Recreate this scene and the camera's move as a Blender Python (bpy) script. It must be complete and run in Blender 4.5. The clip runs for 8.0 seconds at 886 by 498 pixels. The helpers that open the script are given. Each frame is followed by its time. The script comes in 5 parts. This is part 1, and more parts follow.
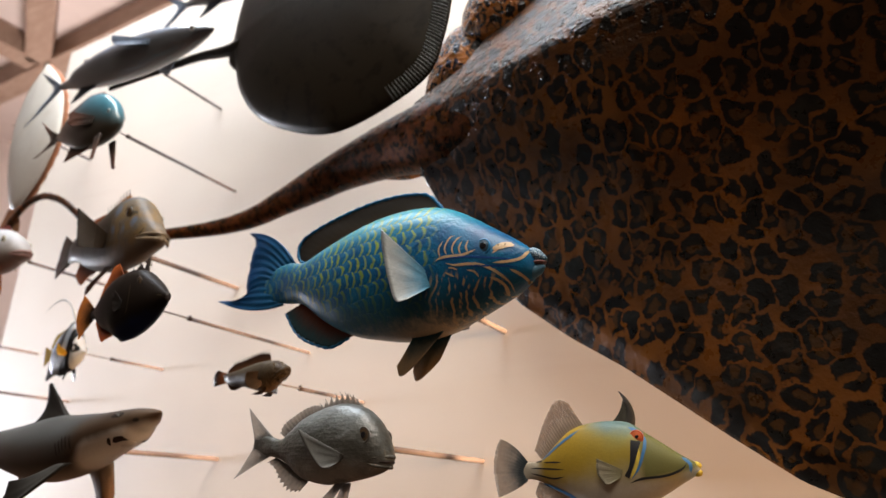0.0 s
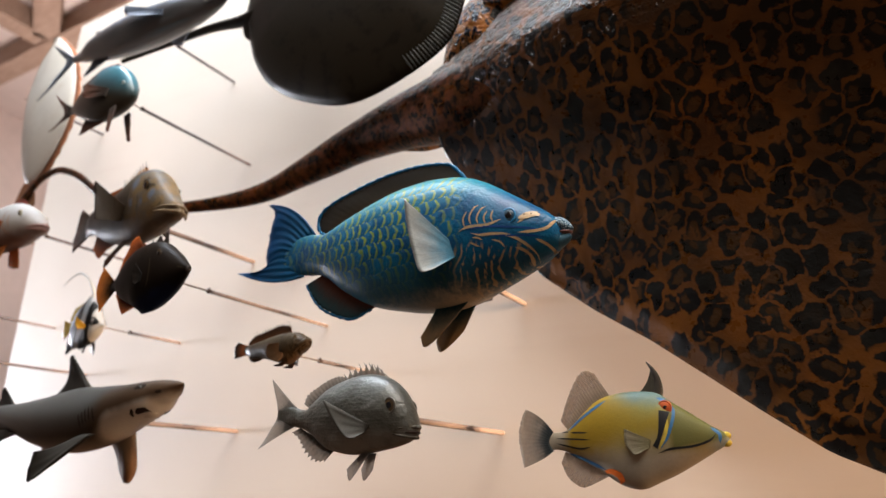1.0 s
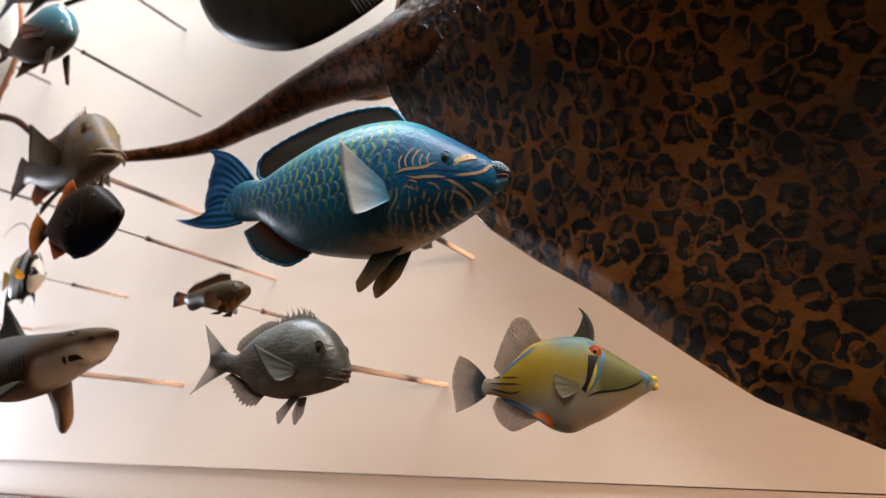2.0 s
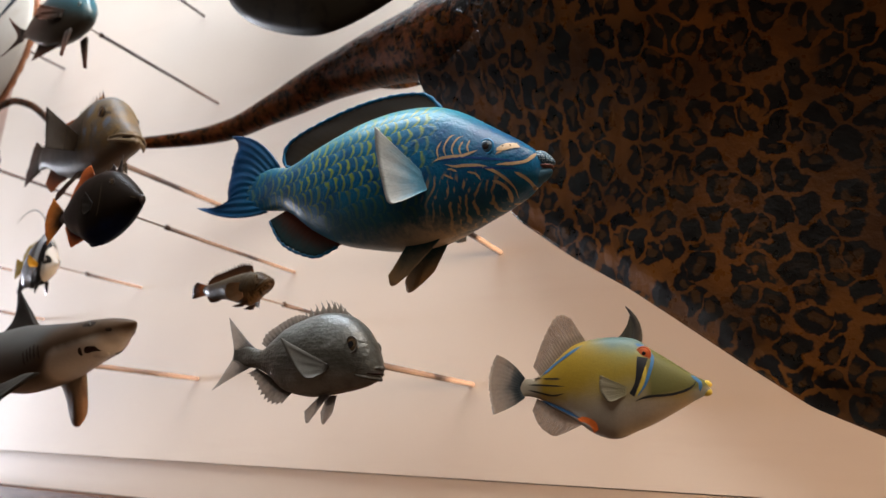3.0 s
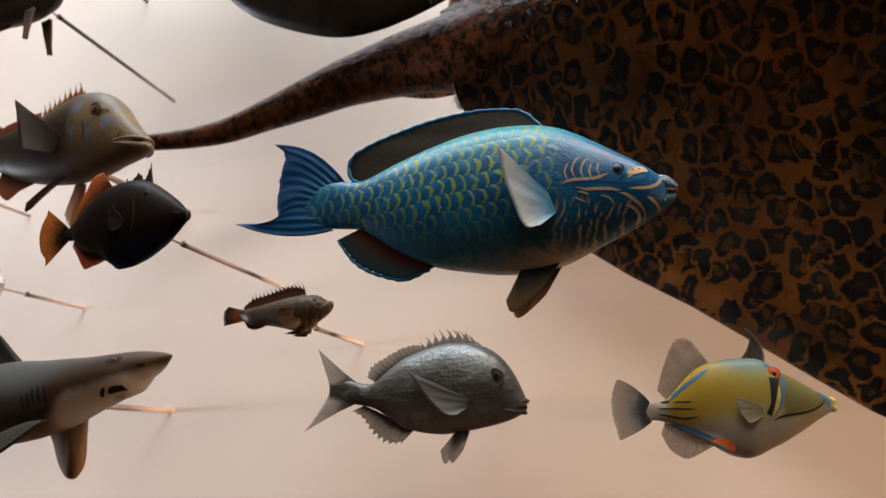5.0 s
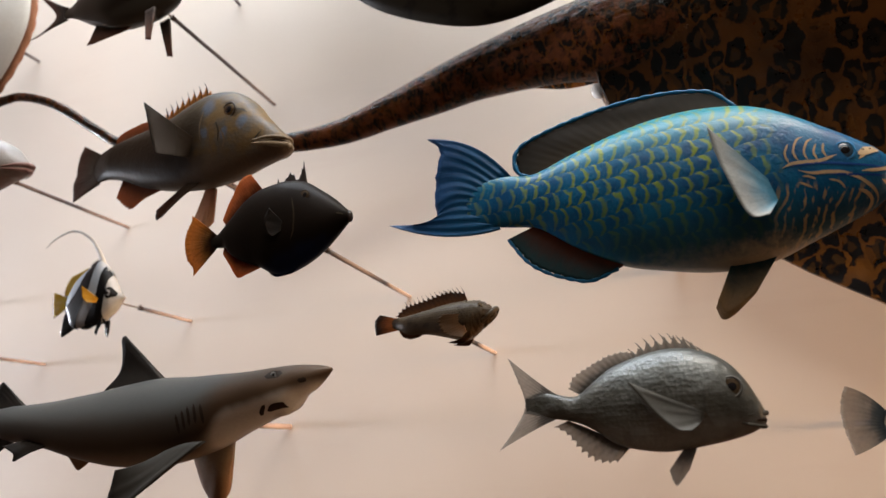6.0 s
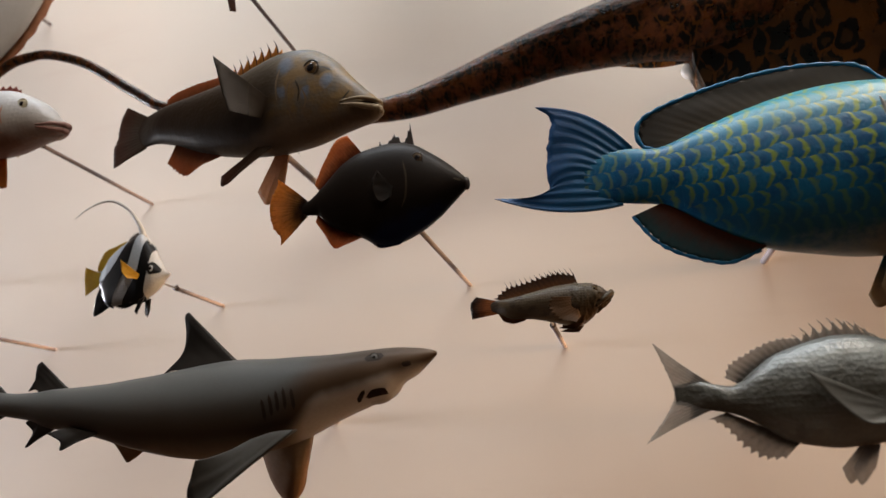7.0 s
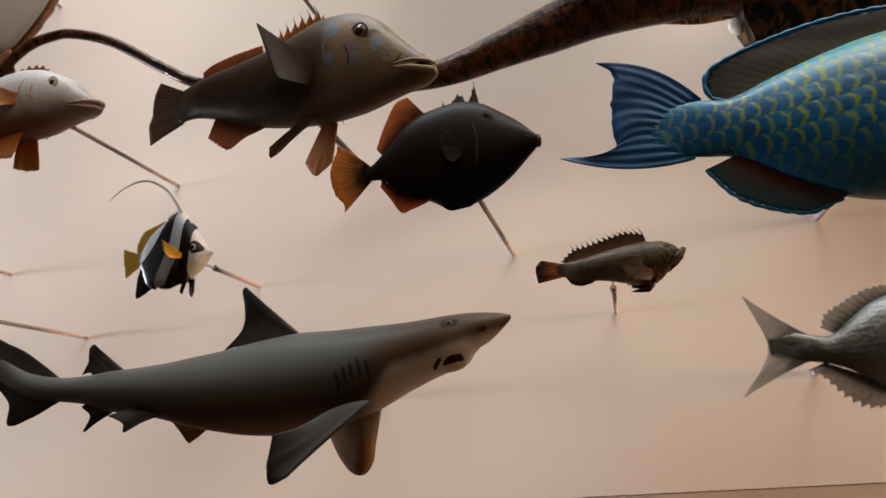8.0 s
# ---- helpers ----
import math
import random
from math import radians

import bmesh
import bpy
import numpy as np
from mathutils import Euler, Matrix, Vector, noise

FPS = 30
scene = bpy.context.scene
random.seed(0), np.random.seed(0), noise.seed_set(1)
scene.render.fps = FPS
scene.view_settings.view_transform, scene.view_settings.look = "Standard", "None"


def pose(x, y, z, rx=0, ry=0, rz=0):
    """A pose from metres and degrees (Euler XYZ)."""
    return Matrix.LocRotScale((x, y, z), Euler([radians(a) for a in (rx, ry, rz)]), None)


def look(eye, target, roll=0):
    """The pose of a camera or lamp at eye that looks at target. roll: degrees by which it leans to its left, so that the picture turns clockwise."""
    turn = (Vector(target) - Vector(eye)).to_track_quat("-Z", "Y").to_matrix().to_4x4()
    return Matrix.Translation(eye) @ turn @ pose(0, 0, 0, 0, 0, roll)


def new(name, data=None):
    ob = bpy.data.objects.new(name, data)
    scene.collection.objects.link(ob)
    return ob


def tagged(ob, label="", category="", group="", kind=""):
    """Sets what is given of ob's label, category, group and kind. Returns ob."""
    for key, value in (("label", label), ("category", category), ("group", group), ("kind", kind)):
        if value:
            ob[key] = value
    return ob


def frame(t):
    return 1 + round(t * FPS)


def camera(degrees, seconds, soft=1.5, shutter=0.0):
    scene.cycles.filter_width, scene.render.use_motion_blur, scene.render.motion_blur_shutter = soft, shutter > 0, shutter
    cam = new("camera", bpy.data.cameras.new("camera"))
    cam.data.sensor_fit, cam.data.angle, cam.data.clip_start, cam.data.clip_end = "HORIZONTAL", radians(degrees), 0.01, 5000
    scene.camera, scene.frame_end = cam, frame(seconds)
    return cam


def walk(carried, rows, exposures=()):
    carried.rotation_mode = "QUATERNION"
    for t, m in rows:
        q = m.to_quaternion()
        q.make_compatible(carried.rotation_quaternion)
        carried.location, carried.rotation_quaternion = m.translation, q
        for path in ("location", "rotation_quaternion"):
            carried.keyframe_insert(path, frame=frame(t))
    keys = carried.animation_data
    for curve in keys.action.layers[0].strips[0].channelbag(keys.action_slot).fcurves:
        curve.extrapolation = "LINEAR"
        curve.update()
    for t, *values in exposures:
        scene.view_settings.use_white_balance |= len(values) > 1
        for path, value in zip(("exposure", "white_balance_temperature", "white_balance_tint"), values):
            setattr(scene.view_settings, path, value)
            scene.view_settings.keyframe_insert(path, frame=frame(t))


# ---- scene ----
cam = camera(65.7, 8.0)
PATH = [
    (0, (0.03, 0.127, 1.432), (-0.905, 1.75, 2.134), 0.7),
    (0.5, (0.013, 0.129, 1.426), (-0.95, 1.755, 2.081), 2.3),
    (1, (0.0, 0.128, 1.426), (-0.965, 1.759, 2.064), 0.8),
    (1.5, (0.027, 0.145, 1.415), (-0.895, 1.818, 2.009), 0.6),
    (2, (0.037, 0.183, 1.394), (-0.873, 1.874, 1.951), 1.0),
    (2.2, (0.036, 0.196, 1.384), (-0.909, 1.866, 1.95), 2.1),
    (3.5, (-0.136, 0.206, 1.418), (-1.007, 1.926, 1.951), 2.8),
    (3.7, (-0.191, 0.191, 1.421), (-1.021, 1.929, 1.959), 3.3),
    (4, (-0.255, 0.166, 1.416), (-1.006, 1.934, 1.973), 2.7),
    (5.3, (-0.472, 0.084, 1.449), (-0.94, 1.951, 1.992), -2.2),
    (5.5, (-0.518, 0.086, 1.449), (-1.005, 1.95, 1.983), -1.6),
    (6, (-0.653, 0.115, 1.466), (-1.219, 1.944, 2.045), -2.6),
    (6.5, (-0.778, 0.152, 1.464), (-1.328, 1.976, 2.072), -0.3),
    (7, (-0.885, 0.153, 1.457), (-1.343, 2.006, 2.051), -1.7),
    (7.5, (-0.967, 0.12, 1.439), (-1.397, 1.989, 2.005), -2.9),
    (8, (-0.992, 0.161, 1.441), (-1.435, 2.031, 1.994), -3.9),
]
cam.data.dof.use_dof, cam.data.dof.focus_distance, cam.data.dof.aperture_fstop = True, 1.0, 3.2
walk(cam, [(t, look(eye, target, roll)) for t, eye, target, roll in PATH],
     ((0, 0.25, 6350, 10), (2.0, 0.28, 6250, 10), (3.5, 0.08, 6250, 10), (5.5, 0.06, 6300, 10), (6.5, 0.0, 6450, 10), (7.0, -0.2, 6600, 10), (8.0, -0.22, 6700, 10)))

# ---- light ----
WALL_Y, WALL_TOP, WALL_END, LEFT_X, RIGHT_X, BACK_Y, FAR_Y, CEIL_Z = 1.5, 3.28, -2.66, -7.6, 3.0, -3.2, 5.0, 5.2
world = bpy.data.worlds.new("world")
scene.world = world
world.use_nodes = True
world.node_tree.nodes["Background"].inputs[0].default_value = (0.8, 0.72, 0.66, 1)
world.node_tree.nodes["Background"].inputs[1].default_value = 0.05


def area(name, eye, target, sx, sy, watts, colour, beam_angle=180):
    d = bpy.data.lights.new(name, "AREA")
    d.spread = math.radians(beam_angle)
    d.shape, d.size, d.size_y, d.energy, d.color = "RECTANGLE", sx, sy, watts, colour
    ob = new(name, d)
    ob.matrix_world = look(eye, target)
    return ob


area("cool_skylight", (-1.5, 0.85, 5.1), (-1.5, 0.98, 0), 2.8, 1.0, 205, (0.86, 0.93, 1.0))
# warm overhead panel, unseen, added to tint the right of the wall
area("added_warm_overhead", (0.9, 0.8, 5.1), (0.8, 0.9, 0), 2.6, 1.0, 235, (1.0, 0.9, 0.78))
# added fill from the front evens out the wall's brightness
area("added_front_fill", (0.3, -1.3, 5.1), (-0.2, 0.2, 0), 3.4, 1.6, 130, (1.0, 0.93, 0.82))
# two added narrow beams rake the display wall; no window stands there
area("added_west_rake", (-5.2, 1.40, 1.45), (-1.0, 1.52, 1.45), 0.2, 1.9, 17, (0.90, 0.92, 1.0), 14)
area("added_east_rake", (2.7, 1.40, 1.3), (-0.6, 1.52, 1.3), 0.18, 1.7, 21.5, (1.0, 0.60, 0.31), 16)
# unseen lamp added behind the display wall to brighten ceiling and beams
area("added_ceiling_fill", (-4.6, 3.1, 2.5), (-4.6, 3.0, 5.2), 1.6, 0.8, 70, (1.0, 0.86, 0.80))


# ---- materials ----
def shader(name, rough=0.5, metal=0.0, coat=0.0):
    m = bpy.data.materials.new(name)
    m.use_nodes = True
    b = m.node_tree.nodes["Principled BSDF"]
    b.inputs["Roughness"].default_value, b.inputs["Metallic"].default_value, b.inputs["Specular IOR Level"].default_value = rough, metal, 0.12
    b.inputs["Coat Weight"].default_value, b.inputs["Coat Roughness"].default_value = coat, 0.15
    return m, m.node_tree, b


def node(nt, kind, **settings):
    n = nt.nodes.new(kind)
    for key, value in settings.items():
        n.inputs[key.replace("_", " ")].default_value = value
    return n


def calc(nt, op, a, b=0.0, clamp=False):
    n = nt.nodes.new("ShaderNodeMath")
    n.operation, n.use_clamp = op, clamp
    for slot, v in ((0, a), (1, b)):
        if isinstance(v, (int, float)):
            n.inputs[slot].default_value = v
        else:
            nt.links.new(v, n.inputs[slot])
    return n.outputs[0]


def step(nt, v, lo, hi):
    n = nt.nodes.new("ShaderNodeMapRange")
    n.interpolation_type = "SMOOTHSTEP"
    n.inputs[1].default_value, n.inputs[2].default_value = lo, hi
    nt.links.new(v, n.inputs[0])
    return n.outputs[0]


def blend(nt, f, a, b, how="MIX"):
    n = nt.nodes.new("ShaderNodeMix")
    n.data_type, n.blend_type = "RGBA", how
    for slot, v in ((0, f), (6, a), (7, b)):
        if isinstance(v, (int, float)):
            n.inputs[slot].default_value = v
        elif isinstance(v, tuple):
            n.inputs[slot].default_value = (*v, 1)
        else:
            nt.links.new(v, n.inputs[slot])
    return n.outputs[2]


def coords(nt, scale=(1, 1, 1)):
    tc = nt.nodes.new("ShaderNodeTexCoord")
    mp = nt.nodes.new("ShaderNodeMapping")
    mp.inputs["Scale"].default_value = scale
    nt.links.new(tc.outputs["Object"], mp.inputs[0])
    return mp.outputs[0]


def split(nt, vec):
    n = nt.nodes.new("ShaderNodeSeparateXYZ")
    nt.links.new(vec, n.inputs[0])
    return n.outputs


def grain(nt, vec, scale, detail=4.0, rough=0.6):
    n = node(nt, "ShaderNodeTexNoise", Scale=scale, Detail=detail, Roughness=rough)
    nt.links.new(vec, n.inputs["Vector"])
    return n.outputs[0]


def relief(nt, b, height, strength=0.3, distance=0.002):
    n = node(nt, "ShaderNodeBump", Strength=strength, Distance=distance)
    nt.links.new(height, n.inputs["Height"])
    nt.links.new(n.outputs[0], b.inputs["Normal"])


def put(nt, colour, b):
    nt.links.new(colour, b.inputs["Base Color"])


def plain(name, colour, rough=0.5, vary=0.25, scale=40.0, metal=0.0, coat=0.0, bump=0.15):
    """One colour with stains and grain at two scales."""
    m, nt, b = shader(name, rough, metal, coat)
    v = coords(nt)
    big, fine = grain(nt, v, scale * 0.15), grain(nt, v, scale * 3)
    mixed = calc(nt, "ADD", calc(nt, "MULTIPLY", big, 0.6), calc(nt, "MULTIPLY", fine, 0.4))
    dark = tuple(c * (1 - vary) for c in colour)
    light = tuple(min(1, c * (1 + vary)) for c in colour)
    put(nt, blend(nt, step(nt, mixed, 0.3, 0.7), dark, light), b)
    relief(nt, b, fine, bump)
    return m


def shaded_fish(name, back, side, belly, z_back, z_belly, slope=0.0, rough=0.4, vary=0.2, coat=0.2, scales=0.0, blotch=None, shine=0.12):
    """Skin whose colour runs from the back over the flank to the belly; slope tilts the borders along the body."""
    m, nt, b = shader(name, rough, 0.0, coat)
    b.inputs["Specular IOR Level"].default_value = shine
    v = coords(nt)
    x, y, z = split(nt, v)
    wob = calc(nt, "MULTIPLY", calc(nt, "SUBTRACT", grain(nt, v, 18), 0.5), (z_back - z_belly) * 0.5)
    h = calc(nt, "ADD", calc(nt, "SUBTRACT", z, calc(nt, "MULTIPLY", x, slope)), wob)
    mid = (z_back + z_belly) / 2
    c = blend(nt, step(nt, h, z_belly, mid), belly, side)
    c = blend(nt, step(nt, h, mid, z_back), c, back)
    if blotch:
        colour, size, amount = blotch
        c = blend(nt, calc(nt, "MULTIPLY", step(nt, grain(nt, v, size, 2), 0.52, 0.68), amount), c, colour)
    fine = grain(nt, v, 160, 3)
    c = blend(nt, calc(nt, "MULTIPLY", fine, vary), c, (0.02, 0.015, 0.01))
    put(nt, c, b)
    if scales:
        vo = node(nt, "ShaderNodeTexVoronoi", Scale=scales, Randomness=0.5)
        nt.links.new(v, vo.inputs["Vector"])
        relief(nt, b, vo.outputs["Distance"], 0.35, 0.0012)
    else:
        relief(nt, b, fine, 0.25, 0.0008)
    return m


def rayed(name, root, tip, rough=0.45, see=0.0, vary=0.3, streaks=0.24, clear=0.0):
    """Fin skin: the UV map runs along the fin (u) and from root to tip (v)."""
    m, nt, b = shader(name, rough, 0.0, 0.0)
    uv = nt.nodes.new("ShaderNodeUVMap")
    u, w, _ = split(nt, uv.outputs[0])
    v = coords(nt)
    f = calc(nt, "ADD", w, calc(nt, "MULTIPLY", calc(nt, "SUBTRACT", grain(nt, v, 60), 0.5), 0.5), True)
    c = blend(nt, step(nt, f, 0.05, 0.95), root, tip)
    lines = nt.nodes.new("ShaderNodeMapping")
    lines.inputs["Scale"].default_value = (90, 2.5, 1)
    nt.links.new(uv.outputs[0], lines.inputs[0])
    streak = step(nt, grain(nt, lines.outputs[0], 1.0, 3), 0.45, 0.7)
    c = blend(nt, calc(nt, "MULTIPLY", streak, streaks), c, tuple(q * 0.25 for q in root))
    c = blend(nt, calc(nt, "MULTIPLY", grain(nt, v, 220, 3), vary), c, (0.02, 0.015, 0.01))
    put(nt, c, b)
    relief(nt, b, streak, min(0.3, streaks), 0.0006)
    b.inputs["Transmission Weight"].default_value = 0.0
    if see:
        # thin skin lets some of the light of the far side through
        tr = nt.nodes.new("ShaderNodeBsdfTranslucent")
        nt.links.new(c, tr.inputs[0])
        mx = nt.nodes.new("ShaderNodeMixShader")
        mx.inputs[0].default_value = see
        nt.links.new(b.outputs[0], mx.inputs[1])
        nt.links.new(tr.outputs[0], mx.inputs[2])
        nt.links.new(mx.outputs[0], nt.nodes["Material Output"].inputs[0])
    if see and clear:
        # horny membrane between the rays is half clear, the rays are not
        tp = nt.nodes.new("ShaderNodeBsdfTransparent")
        mz = nt.nodes.new("ShaderNodeMixShader")
        nt.links.new(calc(nt, "MULTIPLY", calc(nt, "MULTIPLY", calc(nt, "SUBTRACT", 1.0, calc(nt, "MULTIPLY", streak, 0.6)), step(nt, w, 0.2, 0.5)), clear), mz.inputs[0])
        nt.links.new(mx.outputs[0], mz.inputs[1])
        nt.links.new(tp.outputs[0], mz.inputs[2])
        nt.links.new(mz.outputs[0], nt.nodes["Material Output"].inputs[0])
    return m


def parrot_skin():
    m, nt, b = shader("parrotfish_skin", 0.38, 0.0, 0.0)
    b.inputs["Specular IOR Level"].default_value = 0.15
    v = coords(nt)
    x, y, z = split(nt, v)
    n1 = calc(nt, "SUBTRACT", grain(nt, v, 22, 2), 0.5)
    n2 = calc(nt, "SUBTRACT", grain(nt, v, 75, 2), 0.5)
    # rows of scales, each with a curved yellow-green edge
    row = calc(nt, "DIVIDE", calc(nt, "ADD", calc(nt, "ADD", z, calc(nt, "MULTIPLY", n1, 0.02)), calc(nt, "MULTIPLY", x, -0.06)), 0.0245)
    odd = calc(nt, "MULTIPLY", calc(nt, "MODULO", calc(nt, "FLOOR", calc(nt, "ADD", row, 40)), 2), 0.48)
    fz = calc(nt, "SUBTRACT", calc(nt, "FRACT", calc(nt, "ADD", row, 40)), 0.5)
    xx = calc(nt, "ADD", calc(nt, "ADD", x, calc(nt, "MULTIPLY", z, 0.12)), calc(nt, "ADD", calc(nt, "MULTIPLY", n2, 0.012), calc(nt, "MULTIPLY", n1, 0.016)))
    arc = calc(nt, "FRACT", calc(nt, "ADD", calc(nt, "ADD", calc(nt, "DIVIDE", xx, 0.0182), odd), calc(nt, "MULTIPLY", calc(nt, "MULTIPLY", fz, fz), 1.3)))
    line = calc(nt, "SUBTRACT", 1.0, step(nt, calc(nt, "ABSOLUTE", calc(nt, "SUBTRACT", arc, 0.5)), 0.04, 0.24))
    patchy = step(nt, grain(nt, v, 16, 3), 0.30, 0.58)
    region = calc(nt, "MULTIPLY", calc(nt, "MULTIPLY", calc(nt, "ADD", calc(nt, "MULTIPLY", step(nt, x, 0.12, 0.28), 0.6), 0.4), calc(nt, "SUBTRACT", 1.0, step(nt, x, 0.485, 0.53))), step(nt, z, -0.13, -0.02))
    line = calc(nt, "MULTIPLY", calc(nt, "MULTIPLY", line, region), calc(nt, "ADD", calc(nt, "MULTIPLY", patchy, 0.6), 0.4))
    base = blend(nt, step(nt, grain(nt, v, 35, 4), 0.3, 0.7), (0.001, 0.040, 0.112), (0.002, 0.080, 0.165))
    # turquoise back with overhead sheen painted in, lower flank painted darker as in shade
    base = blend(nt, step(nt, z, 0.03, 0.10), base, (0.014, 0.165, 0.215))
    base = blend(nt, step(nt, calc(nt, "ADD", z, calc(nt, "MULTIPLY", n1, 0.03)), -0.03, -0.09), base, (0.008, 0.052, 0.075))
    base = blend(nt, line, base, blend(nt, step(nt, z, -0.07, 0.03), (0.040, 0.095, 0.038), (0.150, 0.195, 0.014)))
    # broken sand-coloured stripes on the cheek and throat
    lean = calc(nt, "ADD", calc(nt, "MULTIPLY", calc(nt, "ADD", z, 0.06), -0.42), calc(nt, "ADD", calc(nt, "MULTIPLY", n1, 0.03), calc(nt, "MULTIPLY", n2, 0.006)))
    s = calc(nt, "FRACT", calc(nt, "DIVIDE", calc(nt, "ADD", x, lean), 0.0112))
    stripe = calc(nt, "SUBTRACT", 1.0, step(nt, calc(nt, "ABSOLUTE", calc(nt, "SUBTRACT", s, 0.5)), 0.10, 0.24))
    broken = step(nt, grain(nt, coords(nt, (2.6, 1, 1)), 42, 1), 0.42, 0.52)
    cheek = calc(nt, "MULTIPLY", calc(nt, "MULTIPLY", step(nt, x, 0.485, 0.525), calc(nt, "SUBTRACT", 1.0, step(nt, x, 0.60, 0.625))), step(nt, calc(nt, "ADD", z, calc(nt, "MULTIPLY", n1, 0.03)), -0.026, -0.045))
    sandy = calc(nt, "MULTIPLY", calc(nt, "MULTIPLY", stripe, broken), cheek)
    base = blend(nt, calc(nt, "MULTIPLY", sandy, 0.9), base, (0.30, 0.205, 0.10))
    cream = step(nt, calc(nt, "ADD", calc(nt, "ADD", z, calc(nt, "MULTIPLY", n2, 0.03)), calc(nt, "MULTIPLY", x, -0.02)), -0.092, -0.124)
    base = blend(nt, calc(nt, "MULTIPLY", cream, calc(nt, "ADD", calc(nt, "MULTIPLY", step(nt, x, 0.40, 0.50), 0.65), 0.3)), base, (0.42, 0.32, 0.20))
    base = blend(nt, calc(nt, "MULTIPLY", grain(nt, v, 260, 3), 0.25), base, (0.01, 0.03, 0.06))
    put(nt, base, b)
    head = step(nt, x, 0.47, 0.53)
    crinkle = calc(nt, "MULTIPLY", calc(nt, "ABSOLUTE", n2), calc(nt, "ADD", calc(nt, "MULTIPLY", head, 0.7), 0.5))
    relief(nt, b, calc(nt, "ADD", calc(nt, "MULTIPLY", arc, calc(nt, "MULTIPLY", region, -0.8)), crinkle), 0.75, 0.0022)
    return m


def leopard_skin(name, size, light=1.0, red=False):
    """Dark broken rosettes, larger towards the head, in a net of orange-brown."""
    m, nt, b = shader(name, 0.3, 0.0, 0.0)
    b.inputs["Specular IOR Level"].default_value = 0.15
    v = coords(nt)
    x, y, z = split(nt, v)
    u = calc(nt, "SUBTRACT", calc(nt, "MULTIPLY", x, 1.65), calc(nt, "MULTIPLY", calc(nt, "MULTIPLY", x, x), 0.36))
    flat = nt.nodes.new("ShaderNodeCombineXYZ")
    nt.links.new(calc(nt, "MULTIPLY", u, size), flat.inputs[0])
    nt.links.new(calc(nt, "MULTIPLY", z, size * 1.12), flat.inputs[1])
    nt.links.new(calc(nt, "MULTIPLY", y, size), flat.inputs[2])

    def vector(op, a, c):
        n = nt.nodes.new("ShaderNodeVectorMath")
        n.operation = op
        for slot, q in ((0, a), (1, c)):
            if isinstance(q, tuple):
                n.inputs[slot].default_value = q
            elif q:
                nt.links.new(q, n.inputs[slot])
        return n.outputs["Value" if op == "DOT_PRODUCT" else "Vector"]

    warp = node(nt, "ShaderNodeTexNoise", Scale=1.1, Detail=1.5)
    nt.links.new(flat.outputs[0], warp.inputs["Vector"])
    bent = vector("ADD", flat.outputs[0], vector("MULTIPLY", warp.outputs["Color"], (1.15, 1.15, 0.0)))
    cells = {}
    for feature in ("F1", "DISTANCE_TO_EDGE"):
        n = node(nt, "ShaderNodeTexVoronoi", Scale=1.0, Randomness=0.9)
        n.voronoi_dimensions, n.feature = "2D", feature
        nt.links.new(bent, n.inputs["Vector"])
        cells[feature] = n
    jitter = calc(nt, "MULTIPLY", calc(nt, "SUBTRACT", grain(nt, flat.outputs[0], 2.4, 2), 0.5), 0.46)
    e = calc(nt, "ADD", cells["DISTANCE_TO_EDGE"].outputs["Distance"], jitter)
    d = calc(nt, "ADD", cells["F1"].outputs["Distance"], jitter)
    net = calc(nt, "MAXIMUM", calc(nt, "SUBTRACT", 1.0, step(nt, e, 0.03, 0.10)), step(nt, d, 0.50, 0.60))
    arm = vector("NORMALIZE", vector("SUBTRACT", bent, cells["F1"].outputs["Position"]), None)
    turn = vector("NORMALIZE", vector("SUBTRACT", cells["F1"].outputs["Color"], (0.5, 0.5, 0.5)), None)
    gap = calc(nt, "MULTIPLY", step(nt, vector("DOT_PRODUCT", arm, turn), 0.87, 0.95), step(nt, d, 0.08, 0.16))
    chance = split(nt, cells["F1"].outputs["Color"])[1]
    heart = calc(nt, "MULTIPLY", calc(nt, "SUBTRACT", 1.0, step(nt, d, 0.17, 0.26)), step(nt, chance, 0.15, 0.3))
    f = calc(nt, "MAXIMUM", net, calc(nt, "MULTIPLY", gap, 0.8))
    f = calc(nt, "MULTIPLY", f, calc(nt, "ADD", calc(nt, "MULTIPLY", step(nt, grain(nt, v, 6, 3), 0.3, 0.65), 0.55), 0.45))
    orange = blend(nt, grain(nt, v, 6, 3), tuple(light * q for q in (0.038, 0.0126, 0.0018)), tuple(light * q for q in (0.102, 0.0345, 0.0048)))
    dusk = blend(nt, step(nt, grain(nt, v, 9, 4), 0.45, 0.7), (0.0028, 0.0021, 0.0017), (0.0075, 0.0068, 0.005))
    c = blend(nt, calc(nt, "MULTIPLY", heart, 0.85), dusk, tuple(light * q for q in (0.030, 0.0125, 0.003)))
    c = blend(nt, f, c, orange)
    if red:
        c = blend(nt, calc(nt, "MULTIPLY", step(nt, grain(nt, v, 45, 3), 0.45, 0.62), 0.6), c, (0.115, 0.034, 0.012))
    # worn greyish film in cloudy streaks
    film = step(nt, grain(nt, coords(nt, (1, 1, 2.2)), 5, 5), 0.55, 0.72)
    c = blend(nt, calc(nt, "MULTIPLY", film, 0.16), c, (0.036, 0.034, 0.030))
    put(nt, c, b)
    nt.links.new(calc(nt, "ADD", calc(nt, "MULTIPLY", grain(nt, v, 40, 3), 0.35), 0.14), b.inputs["Roughness"])
    pim = node(nt, "ShaderNodeTexVoronoi", Scale=85.0, Randomness=1.0)
    nt.links.new(v, pim.inputs["Vector"])
